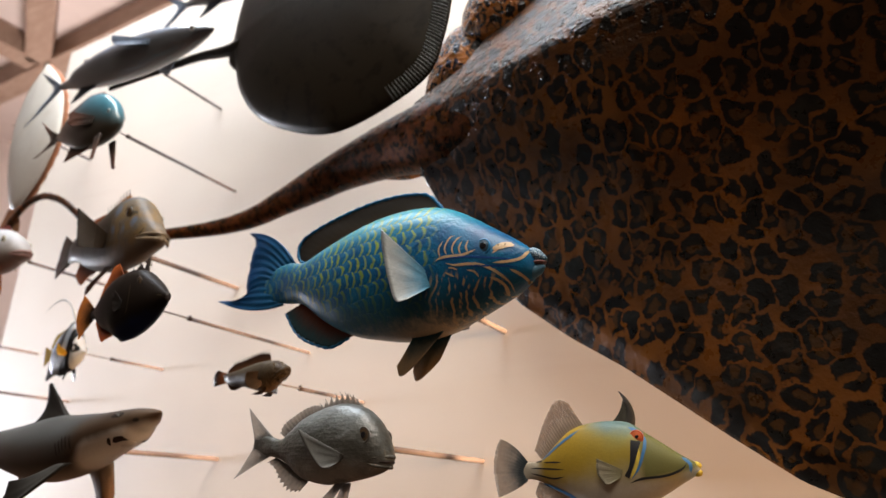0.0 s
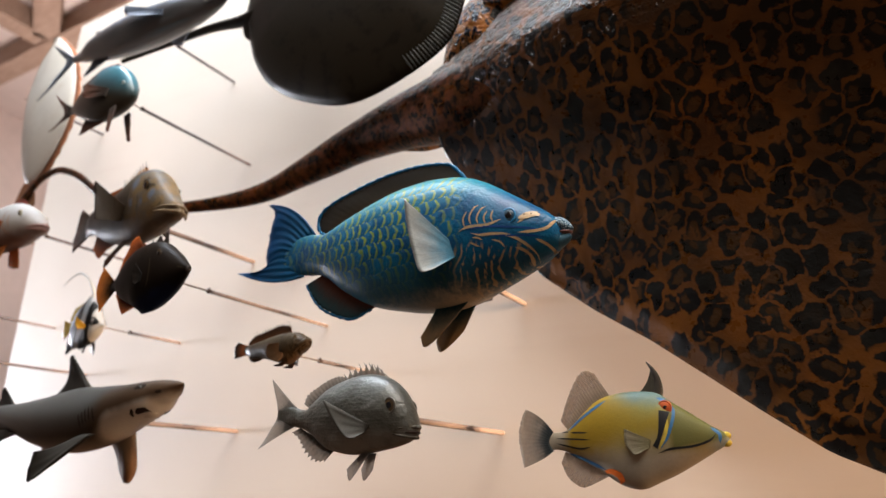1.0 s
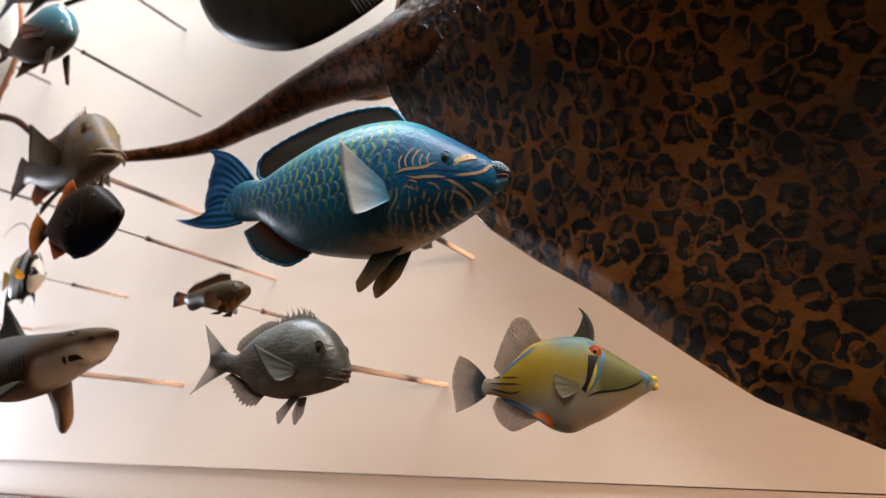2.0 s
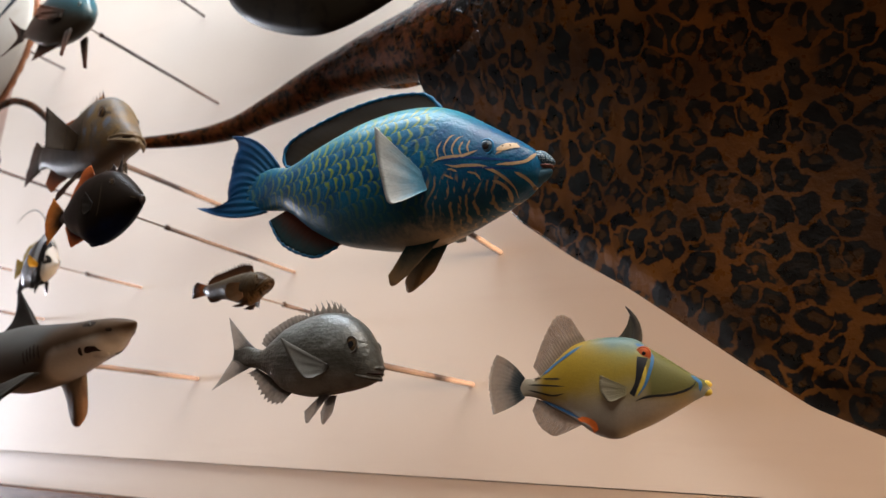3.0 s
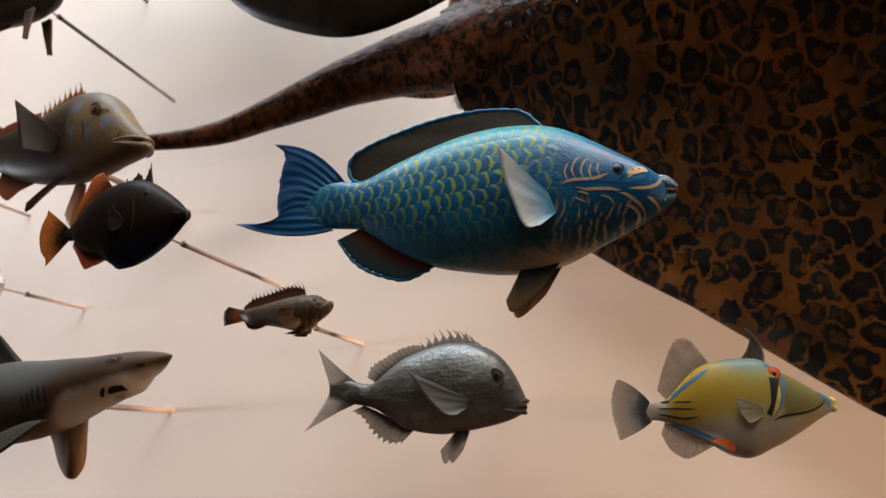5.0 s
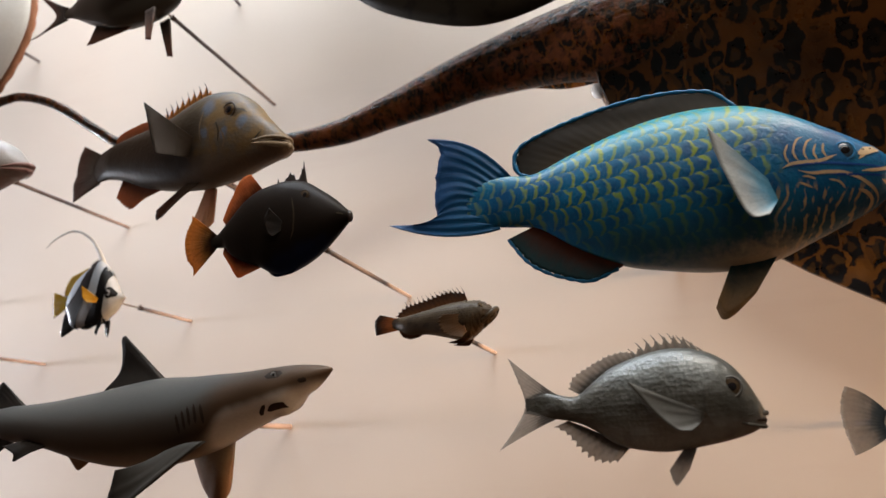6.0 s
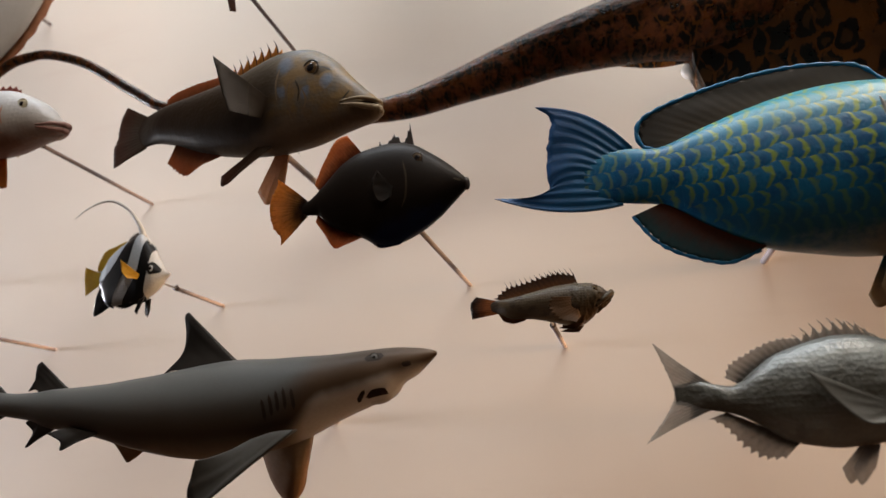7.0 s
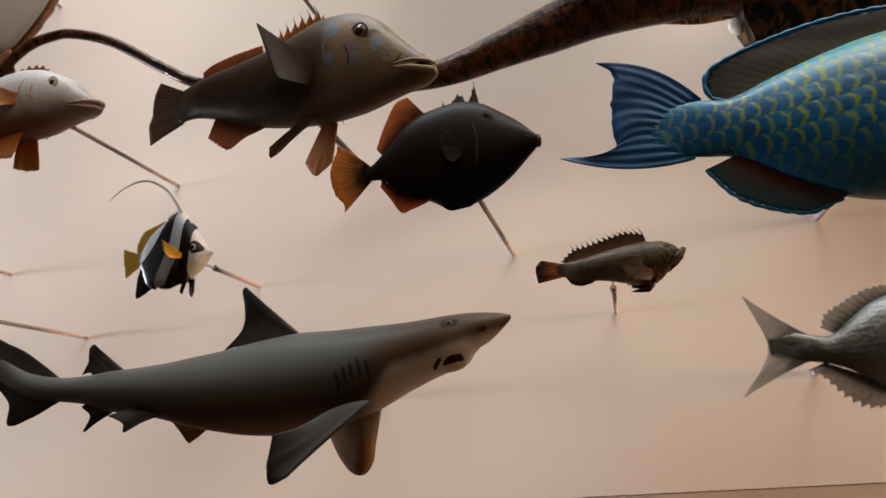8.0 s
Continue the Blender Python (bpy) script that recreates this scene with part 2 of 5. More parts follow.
    knobs = calc(nt, "MULTIPLY", calc(nt, "SUBTRACT", 1.0, step(nt, pim.outputs["Distance"], 0.08, 0.36)), step(nt, grain(nt, v, 30, 2), 0.42, 0.6))
    ridge = calc(nt, "MULTIPLY", step(nt, z, -0.13, 0.03), calc(nt, "SUBTRACT", 1.0, step(nt, z, 0.35, 0.5)))
    folds = calc(nt, "MULTIPLY", grain(nt, coords(nt, (1, 4, 4)), 9, 3), 2.2)
    high = calc(nt, "ADD", calc(nt, "MULTIPLY", knobs, calc(nt, "MULTIPLY", ridge, 0.2 if red else 1.3)), calc(nt, "MULTIPLY", grain(nt, v, 60, 5), calc(nt, "ADD", ridge, 0.5)))
    relief(nt, b, calc(nt, "ADD", high, calc(nt, "MULTIPLY", ridge, folds)), 0.5 if red else 0.95, 0.004)
    return m


def wall_paint():
    m, nt, b = shader("wall_paint", 0.5)
    v = coords(nt)
    c = blend(nt, step(nt, grain(nt, v, 1.3, 3), 0.35, 0.65), (0.77, 0.69, 0.615), (0.81, 0.735, 0.665))
    streak = grain(nt, coords(nt, (1.2, 1, 9)), 2.2, 4)
    c = blend(nt, calc(nt, "MULTIPLY", step(nt, streak, 0.55, 0.8), 0.12), c, (0.62, 0.50, 0.43))
    put(nt, c, b)
    relief(nt, b, grain(nt, v, 240, 4), 0.12, 0.0006)
    return m


def wood(name, dark, light, rough=0.5):
    m, nt, b = shader(name, rough, 0.0, 0.1)
    v = coords(nt, (1.0, 8.0, 8.0))
    g = grain(nt, v, 7, 6)
    put(nt, blend(nt, step(nt, g, 0.3, 0.7), dark, light), b)
    relief(nt, b, g, 0.2, 0.001)
    return m


M_WALL = wall_paint()
M_CEIL = plain("ceiling_plaster", (0.70, 0.60, 0.56), 0.8, 0.06, 4)
M_DARK = plain("dark_wall", (0.10, 0.075, 0.06), 0.8, 0.1, 6)
M_FLOOR = wood("floor_boards", (0.06, 0.036, 0.022), (0.12, 0.07, 0.042))
M_BEAM = wood("beam_wood", (0.30, 0.20, 0.15), (0.42, 0.30, 0.23))
M_BASE = wood("plinth_wood", (0.07, 0.028, 0.012), (0.14, 0.058, 0.024), 0.4)
M_ROD = plain("rod_sleeve", (0.15, 0.125, 0.125), 0.7, 0.1, 60)
M_PIN = plain("steel_pin", (0.35, 0.30, 0.27), 0.35, 0.1, 60, 0.8)
M_COLLAR = plain("dark_collar", (0.05, 0.035, 0.03), 0.4)
M_BLACK = plain("black_gloss", (0.006, 0.006, 0.007), 0.12, 0.1, 60, 0, 0.5, 0.0)
M_MOUTH = plain("mouth_dark", (0.02, 0.01, 0.008), 0.6)
M_PARROT = parrot_skin()
M_LEOPARD = leopard_skin("leopard_ray_skin", 19.0)
# pelvic copy has brightened colours to make up for the shade it sits in
M_LEOPARD_FIN_LIT = leopard_skin("leopard_pelvic_skin_lit", 27.0, 5.0)
M_LEOPARD_TAIL = leopard_skin("leopard_tail_skin", 30.0, 1.0, True)


# ---- mesh builders ----
def mesh_of(name, bm, material, smooth=True):
    bmesh.ops.recalc_face_normals(bm, faces=bm.faces)
    me = bpy.data.meshes.new(name)
    bm.to_mesh(me)
    bm.free()
    if smooth:
        me.polygons.foreach_set("use_smooth", [True] * len(me.polygons))
    me.materials.append(material)
    return me


def part(name, bm, material, parent, label="", smooth=True):
    ob = new(name, mesh_of(name, bm, material, smooth))
    ob.parent = parent
    return tagged(ob, label)


def thing(name, label, category, m=None, group="", kind=""):
    ob = new(name)
    ob.empty_display_size = 0.05
    ob.matrix_world = m or Matrix()
    return tagged(ob, label, category, group, kind)


def spline(pts, n):
    """n points on a Catmull-Rom curve through pts."""
    p = [Vector(q) for q in pts]
    if len(p) == 2:
        return [p[0].lerp(p[1], i / (n - 1)) for i in range(n)]
    p = [2 * p[0] - p[1]] + p + [2 * p[-1] - p[-2]]
    length = [0.0]
    for a, b in zip(p[1:-2], p[2:-1]):
        length.append(length[-1] + max((b - a).length, 1e-6))
    out = []
    for i in range(n):
        s = length[-1] * i / (n - 1)
        k = 0
        while k < len(length) - 2 and s > length[k + 1]:
            k += 1
        t = (s - length[k]) / (length[k + 1] - length[k])
        a, b, c, d = p[k], p[k + 1], p[k + 2], p[k + 3]
        out.append(0.5 * (2 * b + (c - a) * t + (2 * a - 5 * b + 4 * c - d) * t * t + (3 * b - a - 3 * c + d) * t ** 3))
    return out


class Body:
    """A fish's trunk: stations of x, upper edge, lower edge and half width."""

    def __init__(self, stations, power=2.2, lift=0.12):
        self.curve = spline([Vector((x, top + lift * w, low, w)) for x, top, low, w in stations], 90)
        self.power = power

    def at(self, x):
        c = self.curve
        if x <= c[0][0]:
            return c[0]
        for a, b in zip(c, c[1:]):
            if a[0] <= x <= b[0]:
                return a.lerp(b, (x - a[0]) / max(b[0] - a[0], 1e-9))
        return c[-1]

    def half(self, x, z):
        """The half width of the trunk at x and height z."""
        _, top, low, w = self.at(x)
        mid, h = (top + low) / 2, max((top - low) / 2, 1e-5)
        q = min(abs(z - mid) / h, 0.999)
        return w * (1 - q ** self.power) ** (1 / self.power)

    def mesh(self, rings=72, sides=40):
        bm = bmesh.new()
        rows = []
        x0, x1 = self.curve[0][0], self.curve[-1][0]
        for i in range(rings):
            f = i / (rings - 1)
            x = x0 + (x1 - x0) * (1 - (1 - f) ** 1.35)
            _, top, low, w = self.at(x)
            mid, h = (top + low) / 2, (top - low) / 2
            g = min(1, f / 0.14)
            w *= 0.18 + 0.82 * g * g * (3 - 2 * g)
            row = []
            for k in range(sides):
                a = 2 * math.pi * k / sides
                cs, sn = math.cos(a), math.sin(a)
                e = 2 / self.power
                row.append(bm.verts.new((x, w * math.copysign(abs(sn) ** e, sn), mid + h * math.copysign(abs(cs) ** e, cs))))
            rows.append(row)
        for r, s in zip(rows, rows[1:]):
            for k in range(sides):
                bm.faces.new((r[k], r[(k + 1) % sides], s[(k + 1) % sides], s[k]))
        bm.faces.new(rows[0])
        bm.faces.new(rows[-1])
        return bm


def fin_mesh(base, tip, mid=None, rays=12, thick=0.002, scallop=0.0, y0=0.0, y1=0.0, bow=0.0, nv=10, ridge=0.25, lean=0.0):
    """A thin fin between two edge lines, with raised rays; scallop cuts the membrane back between the rays' tips."""
    per = 6
    nu = rays * per + 1
    B, T = spline([(*p, 0) for p in base], nu), spline([(*p, 0) for p in tip], nu)
    Mi = spline([(*p, 0) for p in mid], nu) if mid else None
    bm = bmesh.new()
    uv = bm.loops.layers.uv.new("UVMap")
    grid = {}
    for i in range(nu):
        u = i / (nu - 1)
        ph = (i % per) / per
        away = abs(ph - 0.5) * 2 if i % per else 1.0
        cut = (1 - scallop * (1 - away ** 1.6)) * (1 + 0.035 * noise.noise((i * 0.37, rays, base[0][0] * 50)) * (0 if ridge < 0.15 else min(1, 6 * u, 6 * (1 - u))))
        for j in range(nv + 1):
            v = j / nv * cut
            if Mi:
                p = B[i] * ((1 - v) * (1 - 2 * v)) + Mi[i] * (4 * v * (1 - v)) + T[i] * (v * (2 * v - 1))
            else:
                p = B[i].lerp(T[i], v)
            th = thick * (1 - ridge + ridge * away) * (1 - 0.8 * v) + 0.00025
            y = y0 + (y1 - y0) * v + bow * math.sin(math.pi * u) * v + lean * (u - 0.5) + 0.03 * v * (B[i] - T[i]).length * noise.noise((u * 5, v * 2, base[0][0] * 90))
            for side in (-1, 1):
                grid[i, j, side] = bm.verts.new((p[0], y + side * th, p[1]))

    def face(keys):
        f = bm.faces.new([grid[k] for k in keys])
        for loop, k in zip(f.loops, keys):
            loop[uv].uv = (k[0] / (nu - 1), k[1] / nv)

    for i in range(nu - 1):
        for j in range(nv):
            for side in (-1, 1):
                face([(i, j, side), (i + 1, j, side), (i + 1, j + 1, side), (i, j + 1, side)])
        for j in (0, nv):
            face([(i, j, -1), (i + 1, j, -1), (i + 1, j, 1), (i, j, 1)])
    for i in (0, nu - 1):
        for j in range(nv):
            face([(i, j, -1), (i, j + 1, -1), (i, j + 1, 1), (i, j, 1)])
    return bm


def fin(name, parent, material, *a, label="", **k):
    return part(name, fin_mesh(*a, **k), material, parent, label)


def side_fins(name, parent, material, base, tip, y0, y1, label="", **k):
    """A near and a far fin, mirrored."""
    for s in (-1, 1):
        fin(name, parent, material, base, tip, y0=s * y0, y1=s * y1, label=label, **k)


def tube_mesh(pts, sides=16, n=60, squash=1.0):
    """A tapered tube along points of x, y, z and radius."""
    c = spline(pts, n)
    bm = bmesh.new()
    rows = []
    for i, p in enumerate(c):
        d = Vector((c[min(i + 1, n - 1)] - c[max(i - 1, 0)])[:3]).normalized()
        s = d.cross(Vector((0, 0, 1) if abs(d.y) > 0.9 else (0, 1, 0))).normalized()
        w = d.cross(s)
        o = Vector(p[:3])
        rows.append([bm.verts.new(o + p[3] * (math.cos(a) * s + math.sin(a) * squash * w)) for a in (2 * math.pi * k / sides for k in range(sides))])
    for r, q in zip(rows, rows[1:]):
        for k in range(sides):
            bm.faces.new((r[k], r[(k + 1) % sides], q[(k + 1) % sides], q[k]))
    bm.faces.new(rows[0])
    bm.faces.new(rows[-1])
    return bm


def ball(x, y, z, rx, ry, rz, seg=20, rings=12):
    bm = bmesh.new()
    bmesh.ops.create_uvsphere(bm, u_segments=seg, v_segments=rings, radius=1, matrix=Matrix.Translation((x, y, z)) @ Matrix.Diagonal((rx, ry, rz, 1)))
    return bm


def box(x0, x1, y0, y1, z0, z1, bevel=0.0):
    bm = bmesh.new()
    bmesh.ops.create_cube(bm, size=1, matrix=Matrix.Translation(((x0 + x1) / 2, (y0 + y1) / 2, (z0 + z1) / 2)) @ Matrix.Diagonal((x1 - x0, y1 - y0, z1 - z0, 1)))
    if bevel:
        bmesh.ops.bevel(bm, geom=bm.edges[:], offset=bevel, segments=2, affect="EDGES", profile=0.5)
    return bm


def band_mesh(body, a, b, side=-1, n=28, across=8, lift=0.0006):
    """A marking that lies on the trunk between two lines of x and z."""
    A, B = spline([(*p, 0) for p in a], n), spline([(*p, 0) for p in b], n)
    bm = bmesh.new()
    rows = []
    for p, q in zip(A, B):
        row = []
        for k in range(across + 1):
            m = p.lerp(q, k / across)
            row.append(bm.verts.new((m[0], side * (body.half(m[0], m[1]) + lift), m[1])))
        rows.append(row)
    for r, s in zip(rows, rows[1:]):
        for k in range(across):
            bm.faces.new((r[k], r[k + 1], s[k + 1], s[k]))
    return bm


def ribbon_mesh(body, pts, width, side=-1, n=32, lift=0.0006):
    """A stripe with pointed ends that lies on the trunk along a line of x and z."""
    c = spline([(*p, 0) for p in pts], n)
    a, b = [], []
    for i, p in enumerate(c):
        d = (c[min(i + 1, n - 1)] - c[max(i - 1, 0)]).normalized()
        w = width / 2 * min(1, 5 * (i + 0.3) / n, 5 * (n - i - 0.7) / n)
        a.append((p[0] - d[1] * w, p[1] + d[0] * w))
        b.append((p[0] + d[1] * w, p[1] - d[0] * w))
    return band_mesh(body, a, b, side, n, 4, lift)


def marks(name, parent, body, material, lines, width, label=""):
    for pts in lines:
        for side in (-1, 1):
            part(name, ribbon_mesh(body, pts, width, side), material, parent, label)


def eyes(parent, body, x, z, r, iris, pupil=0.5, rim=None, bulge=0.32):
    for side in (-1, 1):
        y = side * (body.half(x, z) - r * 0.12)
        eye = part("eye", ball(x, y, z, r, r * bulge, r), iris, parent)
        part("pupil", ball(x + r * 0.05, y + side * r * (bulge - 0.13), z, r * pupil, r * 0.16, r * pupil), M_BLACK, eye)
        if rim:
            bm = bmesh.new()
            pts = []
            for i in range(28):
                a = 2 * math.pi * i / 28
                ring = []
                for k in range(8):
                    c = 2 * math.pi * k / 8
                    rr = r * (1.04 + 0.14 * math.cos(c))
                    ring.append(bm.verts.new((x + rr * math.cos(a), y + side * r * 0.06 + r * 0.13 * math.sin(c), z + rr * math.sin(a))))
                pts.append(ring)
            for i in range(28):
                p, q = pts[i], pts[(i + 1) % 28]
                for k in range(8):
                    bm.faces.new((p[k], p[(k + 1) % 8], q[(k + 1) % 8], q[k]))
            part("eye_rim", bm, rim, eye)


def structure(name, bm, material, label, category, smooth=False):
    return tagged(new(name, mesh_of(name, bm, material, smooth)), label, category, "", "structure")


# ---- the room ----
structure("wall_north", box(WALL_END, RIGHT_X, WALL_Y, WALL_Y + 0.2, 1.337, WALL_TOP), M_WALL, "pale plaster display wall with mounted fish", "wall")
structure("wall_far", box(LEFT_X - 0.2, RIGHT_X + 0.2, FAR_Y, FAR_Y + 0.2, 0, CEIL_Z), M_CEIL, "pinkish plastered wall behind the display wall", "wall")
structure("wall_west", box(LEFT_X - 0.2, LEFT_X, BACK_Y, FAR_Y, 0, CEIL_Z), M_CEIL, "pale pinkish plastered side wall", "wall")
structure("wall_east", box(RIGHT_X, RIGHT_X + 0.2, BACK_Y, FAR_Y, 0, CEIL_Z), M_DARK, "plain plastered side wall", "wall")
structure("wall_south", box(LEFT_X - 0.2, RIGHT_X + 0.2, BACK_Y - 0.2, BACK_Y, 0, CEIL_Z), M_DARK, "dark plain wall behind the visitor", "wall")
structure("floor", box(LEFT_X - 0.2, RIGHT_X + 0.2, BACK_Y - 0.2, FAR_Y + 0.2, -0.1, 0), M_FLOOR, "dark brown boarded floor", "floor")
structure("ceiling", box(LEFT_X - 0.2, RIGHT_X + 0.2, BACK_Y - 0.2, FAR_Y + 0.2, CEIL_Z, CEIL_Z + 0.1), M_CEIL, "pinkish plastered ceiling between wooden beams", "ceiling")
structure("trim", box(WALL_END, RIGHT_X, WALL_Y + 0.016, WALL_Y + 0.2, 1.24, 1.334), M_WALL, "white recessed strip under the display wall", "trim")
structure("baseboard", box(WALL_END, RIGHT_X, WALL_Y - 0.012, WALL_Y + 0.2, 0, 1.238, 0.003), M_BASE, "dark brown wooden panelling below the display wall", "panelling")


def beam(a, b, w, h):
    d = Vector(b) - Vector(a)
    bm = box(0, d.length, -w / 2, w / 2, -h, 0, 0.006)
    bm.transform(Matrix.Translation(a) @ d.to_track_quat("X", "Z").to_matrix().to_4x4())
    return bm


for a, b in (((LEFT_X, 2.84), (RIGHT_X, 2.84)), ((-5.62, 2.72), (-5.62, BACK_Y)), ((-5.55, 2.72), (-3.0, 1.25)), ((-5.62, 2.96), (-5.62, FAR_Y))):
    tagged(new("ceiling_beam", mesh_of("ceiling_beam", beam((*a, CEIL_Z - 0.01), (*b, CEIL_Z - 0.01), 0.2, 0.2), M_BEAM, False)), "brown wooden beam meeting others under the plastered ceiling", "beam", "ceiling beams")


# ---- rods ----
def rod(x, z, y_fish, y_collar, radius=0.0043):
    t = thing("mounting_rod", "slim pinkish-grey rod holding a model fish off the wall", "rod", pose(x, WALL_Y, z), "mounting rods")
    part("sleeve", tube_mesh([(0, y_collar - WALL_Y, 0, radius), (0, 0.004, 0, radius)], 12, 4), M_ROD, t)
    part("pin", tube_mesh([(0, y_fish - WALL_Y, 0, radius / 2), (0, y_collar - WALL_Y + 0.01, 0, radius / 2)], 10, 4), M_PIN, t)
    c = part("collar", tube_mesh([(0, y_collar - WALL_Y - 0.005, 0, radius + 0.0009), (0, y_collar - WALL_Y + 0.004, 0, radius + 0.0009)], 12, 4), M_COLLAR, t)
    part("screw", ball(0, y_collar - WALL_Y, 0.006, 0.0016, 0.0016, 0.0025, 8, 6), M_COLLAR, c)


for r in ((-1.518, 2.352, 1.04, 1.11), (-1.637, 2.686, 1.2, 1.27), (-0.658, 1.523, 1.0, 1.08, 0.0056), (-1.163, 1.805, 0.96, 1.106), (-0.6, 1.8, 1.07, 1.15, 0.006),
          (-1.454, 1.544, 1.04, 1.12, 0.0062), (-0.98, 1.666, 1.125, 1.271), (-1.732, 1.808, 1.2, 1.328), (-1.946, 2.08, 1.08, 1.16), (-2.173, 1.739, 1.08, 1.16),
          (-1.458, 2.025, 1.08, 1.14, 0.0066), (-2.41, 1.92, 1.2, 1.28), (-2.343, 2.672, 1.2, 1.27), (-0.345, 1.49, 1.13, 1.2), (-0.3, 2.15, 1.33, 1.4), (-0.9, 2.6, 1.2, 1.3)):
    rod(*r)


# ---- blue parrotfish ----
def parrotfish():
    t = thing("parrotfish", "glossy blue and green painted parrotfish model with orange face lines", "fish model", pose(-1.0, 1.06, 1.8))
    body = Body([(.096, .040, .006, .014), (.11, .052, -.004, .016), (.128, .060, -.011, .018), (.16, .062, -.016, .020), (.20, .056, -.024, .026), (.254, .073, -.062, .04), (.313, .09, -.093, .053),
                 (.37, .102, -.107, .062), (.426, .106, -.116, .067), (.479, .101, -.115, .07), (.514, .091, -.107, .069), (.547, .074, -.093, .065), (.587, .048, -.076, .056),
                 (.626, .023, -.058, .042), (.642, .012, -.047, .030), (.652, .004, -.041, .021), (.658, -.003, -.035, .012), (.662, -.012, -.025, .004)])
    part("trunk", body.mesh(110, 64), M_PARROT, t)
    blue = rayed("parrot_tail_skin", (0.002, 0.062, 0.15), (0.0015, 0.036, 0.115), streaks=0.4)
    dors = rayed("parrot_dorsal_skin", (0.026, 0.017, 0.009), (0.017, 0.016, 0.015), vary=0.6, streaks=0.04)
    edge = plain("parrot_fin_edge", (0.008, 0.08, 0.17), 0.4)
    anal = rayed("parrot_anal_skin", (0.085, 0.024, 0.012), (0.018, 0.05, 0.06), streaks=0.08)
    pale = rayed("parrot_pectoral_skin", (0.06, 0.22, 0.34), (0.36, 0.37, 0.36), see=0.3)
    pelv = rayed("parrot_pelvic_skin", (0.02, 0.075, 0.09), (0.36, 0.25, 0.14), see=0.55, streaks=0.12)
    fin("tail_fin", t, blue, [(.165, .066), (.13, .03), (.145, -.016)], [(.036, .150), (.056, .128), (.050, .09), (.045, .05), (.042, .012), (-.031, .014)],
        mid=[(.107, .125), (.088, .06), (.06, -.016)], rays=11, thick=.0036, ridge=0.6)
    top = [(.197, .058), (.180, .066), (.173, .084), (.178, .103), (.198, .117), (.249, .134), (.319, .149), (.387, .154), (.443, .148), (.468, .137), (.492, .109)]
    d = fin("dorsal_fin", t, dors, [(.209, .055), (.26, .071), (.33, .09), (.41, .10), (.47, .098), (.505, .088)], top, rays=26, thick=.0035, scallop=.06, ridge=0.06)
    part("fin_edge", tube_mesh([(p[0], 0, p[1] - .001, .0022 + .0016 * abs(math.sin(i * 0.95))) for i, p in enumerate(spline([(x, z, 0) for x, z in top], 64))], 8, 190), edge, d)
    low = [(.155, -.034), (.18, -.070), (.208, -.091), (.249, -.107), (.273, -.109), (.306, -.097)]
    a = fin("anal_fin", t, anal, [(.196, -.02), (.24, -.045), (.29, -.075), (.316, -.092)], low, rays=14, thick=.0032, scallop=.06, ridge=0.08)
    part("fin_edge", tube_mesh([(p[0], 0, p[1], .0016 + .0014 * abs(math.sin(i * 0.95))) for i, p in enumerate(spline([(x, z, 0) for x, z in low], 36))], 8, 110), edge, a)
    side_fins("pectoral_fin", t, pale, [(.511, -.035), (.508, -.05)], [(.437, .045), (.441, .01), (.454, -.04), (.468, -.077), (.489, -.079)], .062, .102, rays=14, thick=.0012, ridge=0.1)
    side_fins("pelvic_fin", t, pelv, [(.45, -.108), (.505, -.106)], [(.424, -.160), (.430, -.176), (.445, -.172), (.476, -.146)], .012, .024, rays=8, thick=.0012, ridge=0.1)
    silver = plain("parrot_iris", (0.02, 0.045, 0.07), 0.2, 0.3, 120, 0, 0.6)
    eyes(t, body, .593, .005, .0108, silver, .58, plain("parrot_eye_rim", (0.02, 0.14, 0.30), 0.4))
    orange = plain("parrot_face_line", (0.30, 0.215, 0.125), 0.4, 0.2, 60)
    marks("face_line", t, body, orange, PARROT_LINES, .0043)
    marks("face_line", t, body, orange, PARROT_FINE, .0026)
    marks("blue_line", t, body, plain("parrot_blue_line", (0.006, 0.03, 0.12), 0.4), PARROT_DARK, .003)
    beak = plain("parrot_beak", (0.04, 0.10, 0.15), 0.4, 0.3, 90)
    part("snout_patch", band_mesh(body, [(.608, .002), (.616, .009), (.628, .012), (.636, .007)], [(.608, -.002), (.618, -.002), (.628, .002), (.635, .004)], -1, lift=.0012), orange, t)
    for sx, sz in ((.615, .006), (.624, .0075)):
        part("nostril", ball(sx, -body.half(sx, sz) - .0008, sz, .0018, .001, .0013, 10, 6), M_MOUTH, t)
    studs, nt, b = shader("beak_studs", 0.3)
    vo = node(nt, "ShaderNodeTexVoronoi", Scale=330.0, Randomness=0.35)
    nt.links.new(coords(nt), vo.inputs["Vector"])
    put(nt, blend(nt, step(nt, vo.outputs["Distance"], 0.25, 0.6), (0.22, 0.29, 0.33), (0.012, 0.045, 0.08)), b)
    relief(nt, b, calc(nt, "SUBTRACT", 1.0, vo.outputs["Distance"]), 0.8, 0.0015)
    part("upper_beak", tube_mesh([(.640, 0, -.003, .010), (.654, 0, -.004, .0125), (.665, 0, -.0085, .0092), (.6745, 0, -.0135, .0035)], 20, 24, 1.15), studs, t)
    part("lower_beak", tube_mesh([(.636, 0, -.034, .009), (.652, 0, -.030, .0105), (.663, 0, -.0265, .008), (.6715, 0, -.0225, .003)], 20, 24, 1.15), beak, t)
    part("mouth", ball(.660, 0, -.0175, .0145, .0118, .0034), plain("parrot_gum", (0.11, 0.055, 0.05), 0.4), t)
    return t


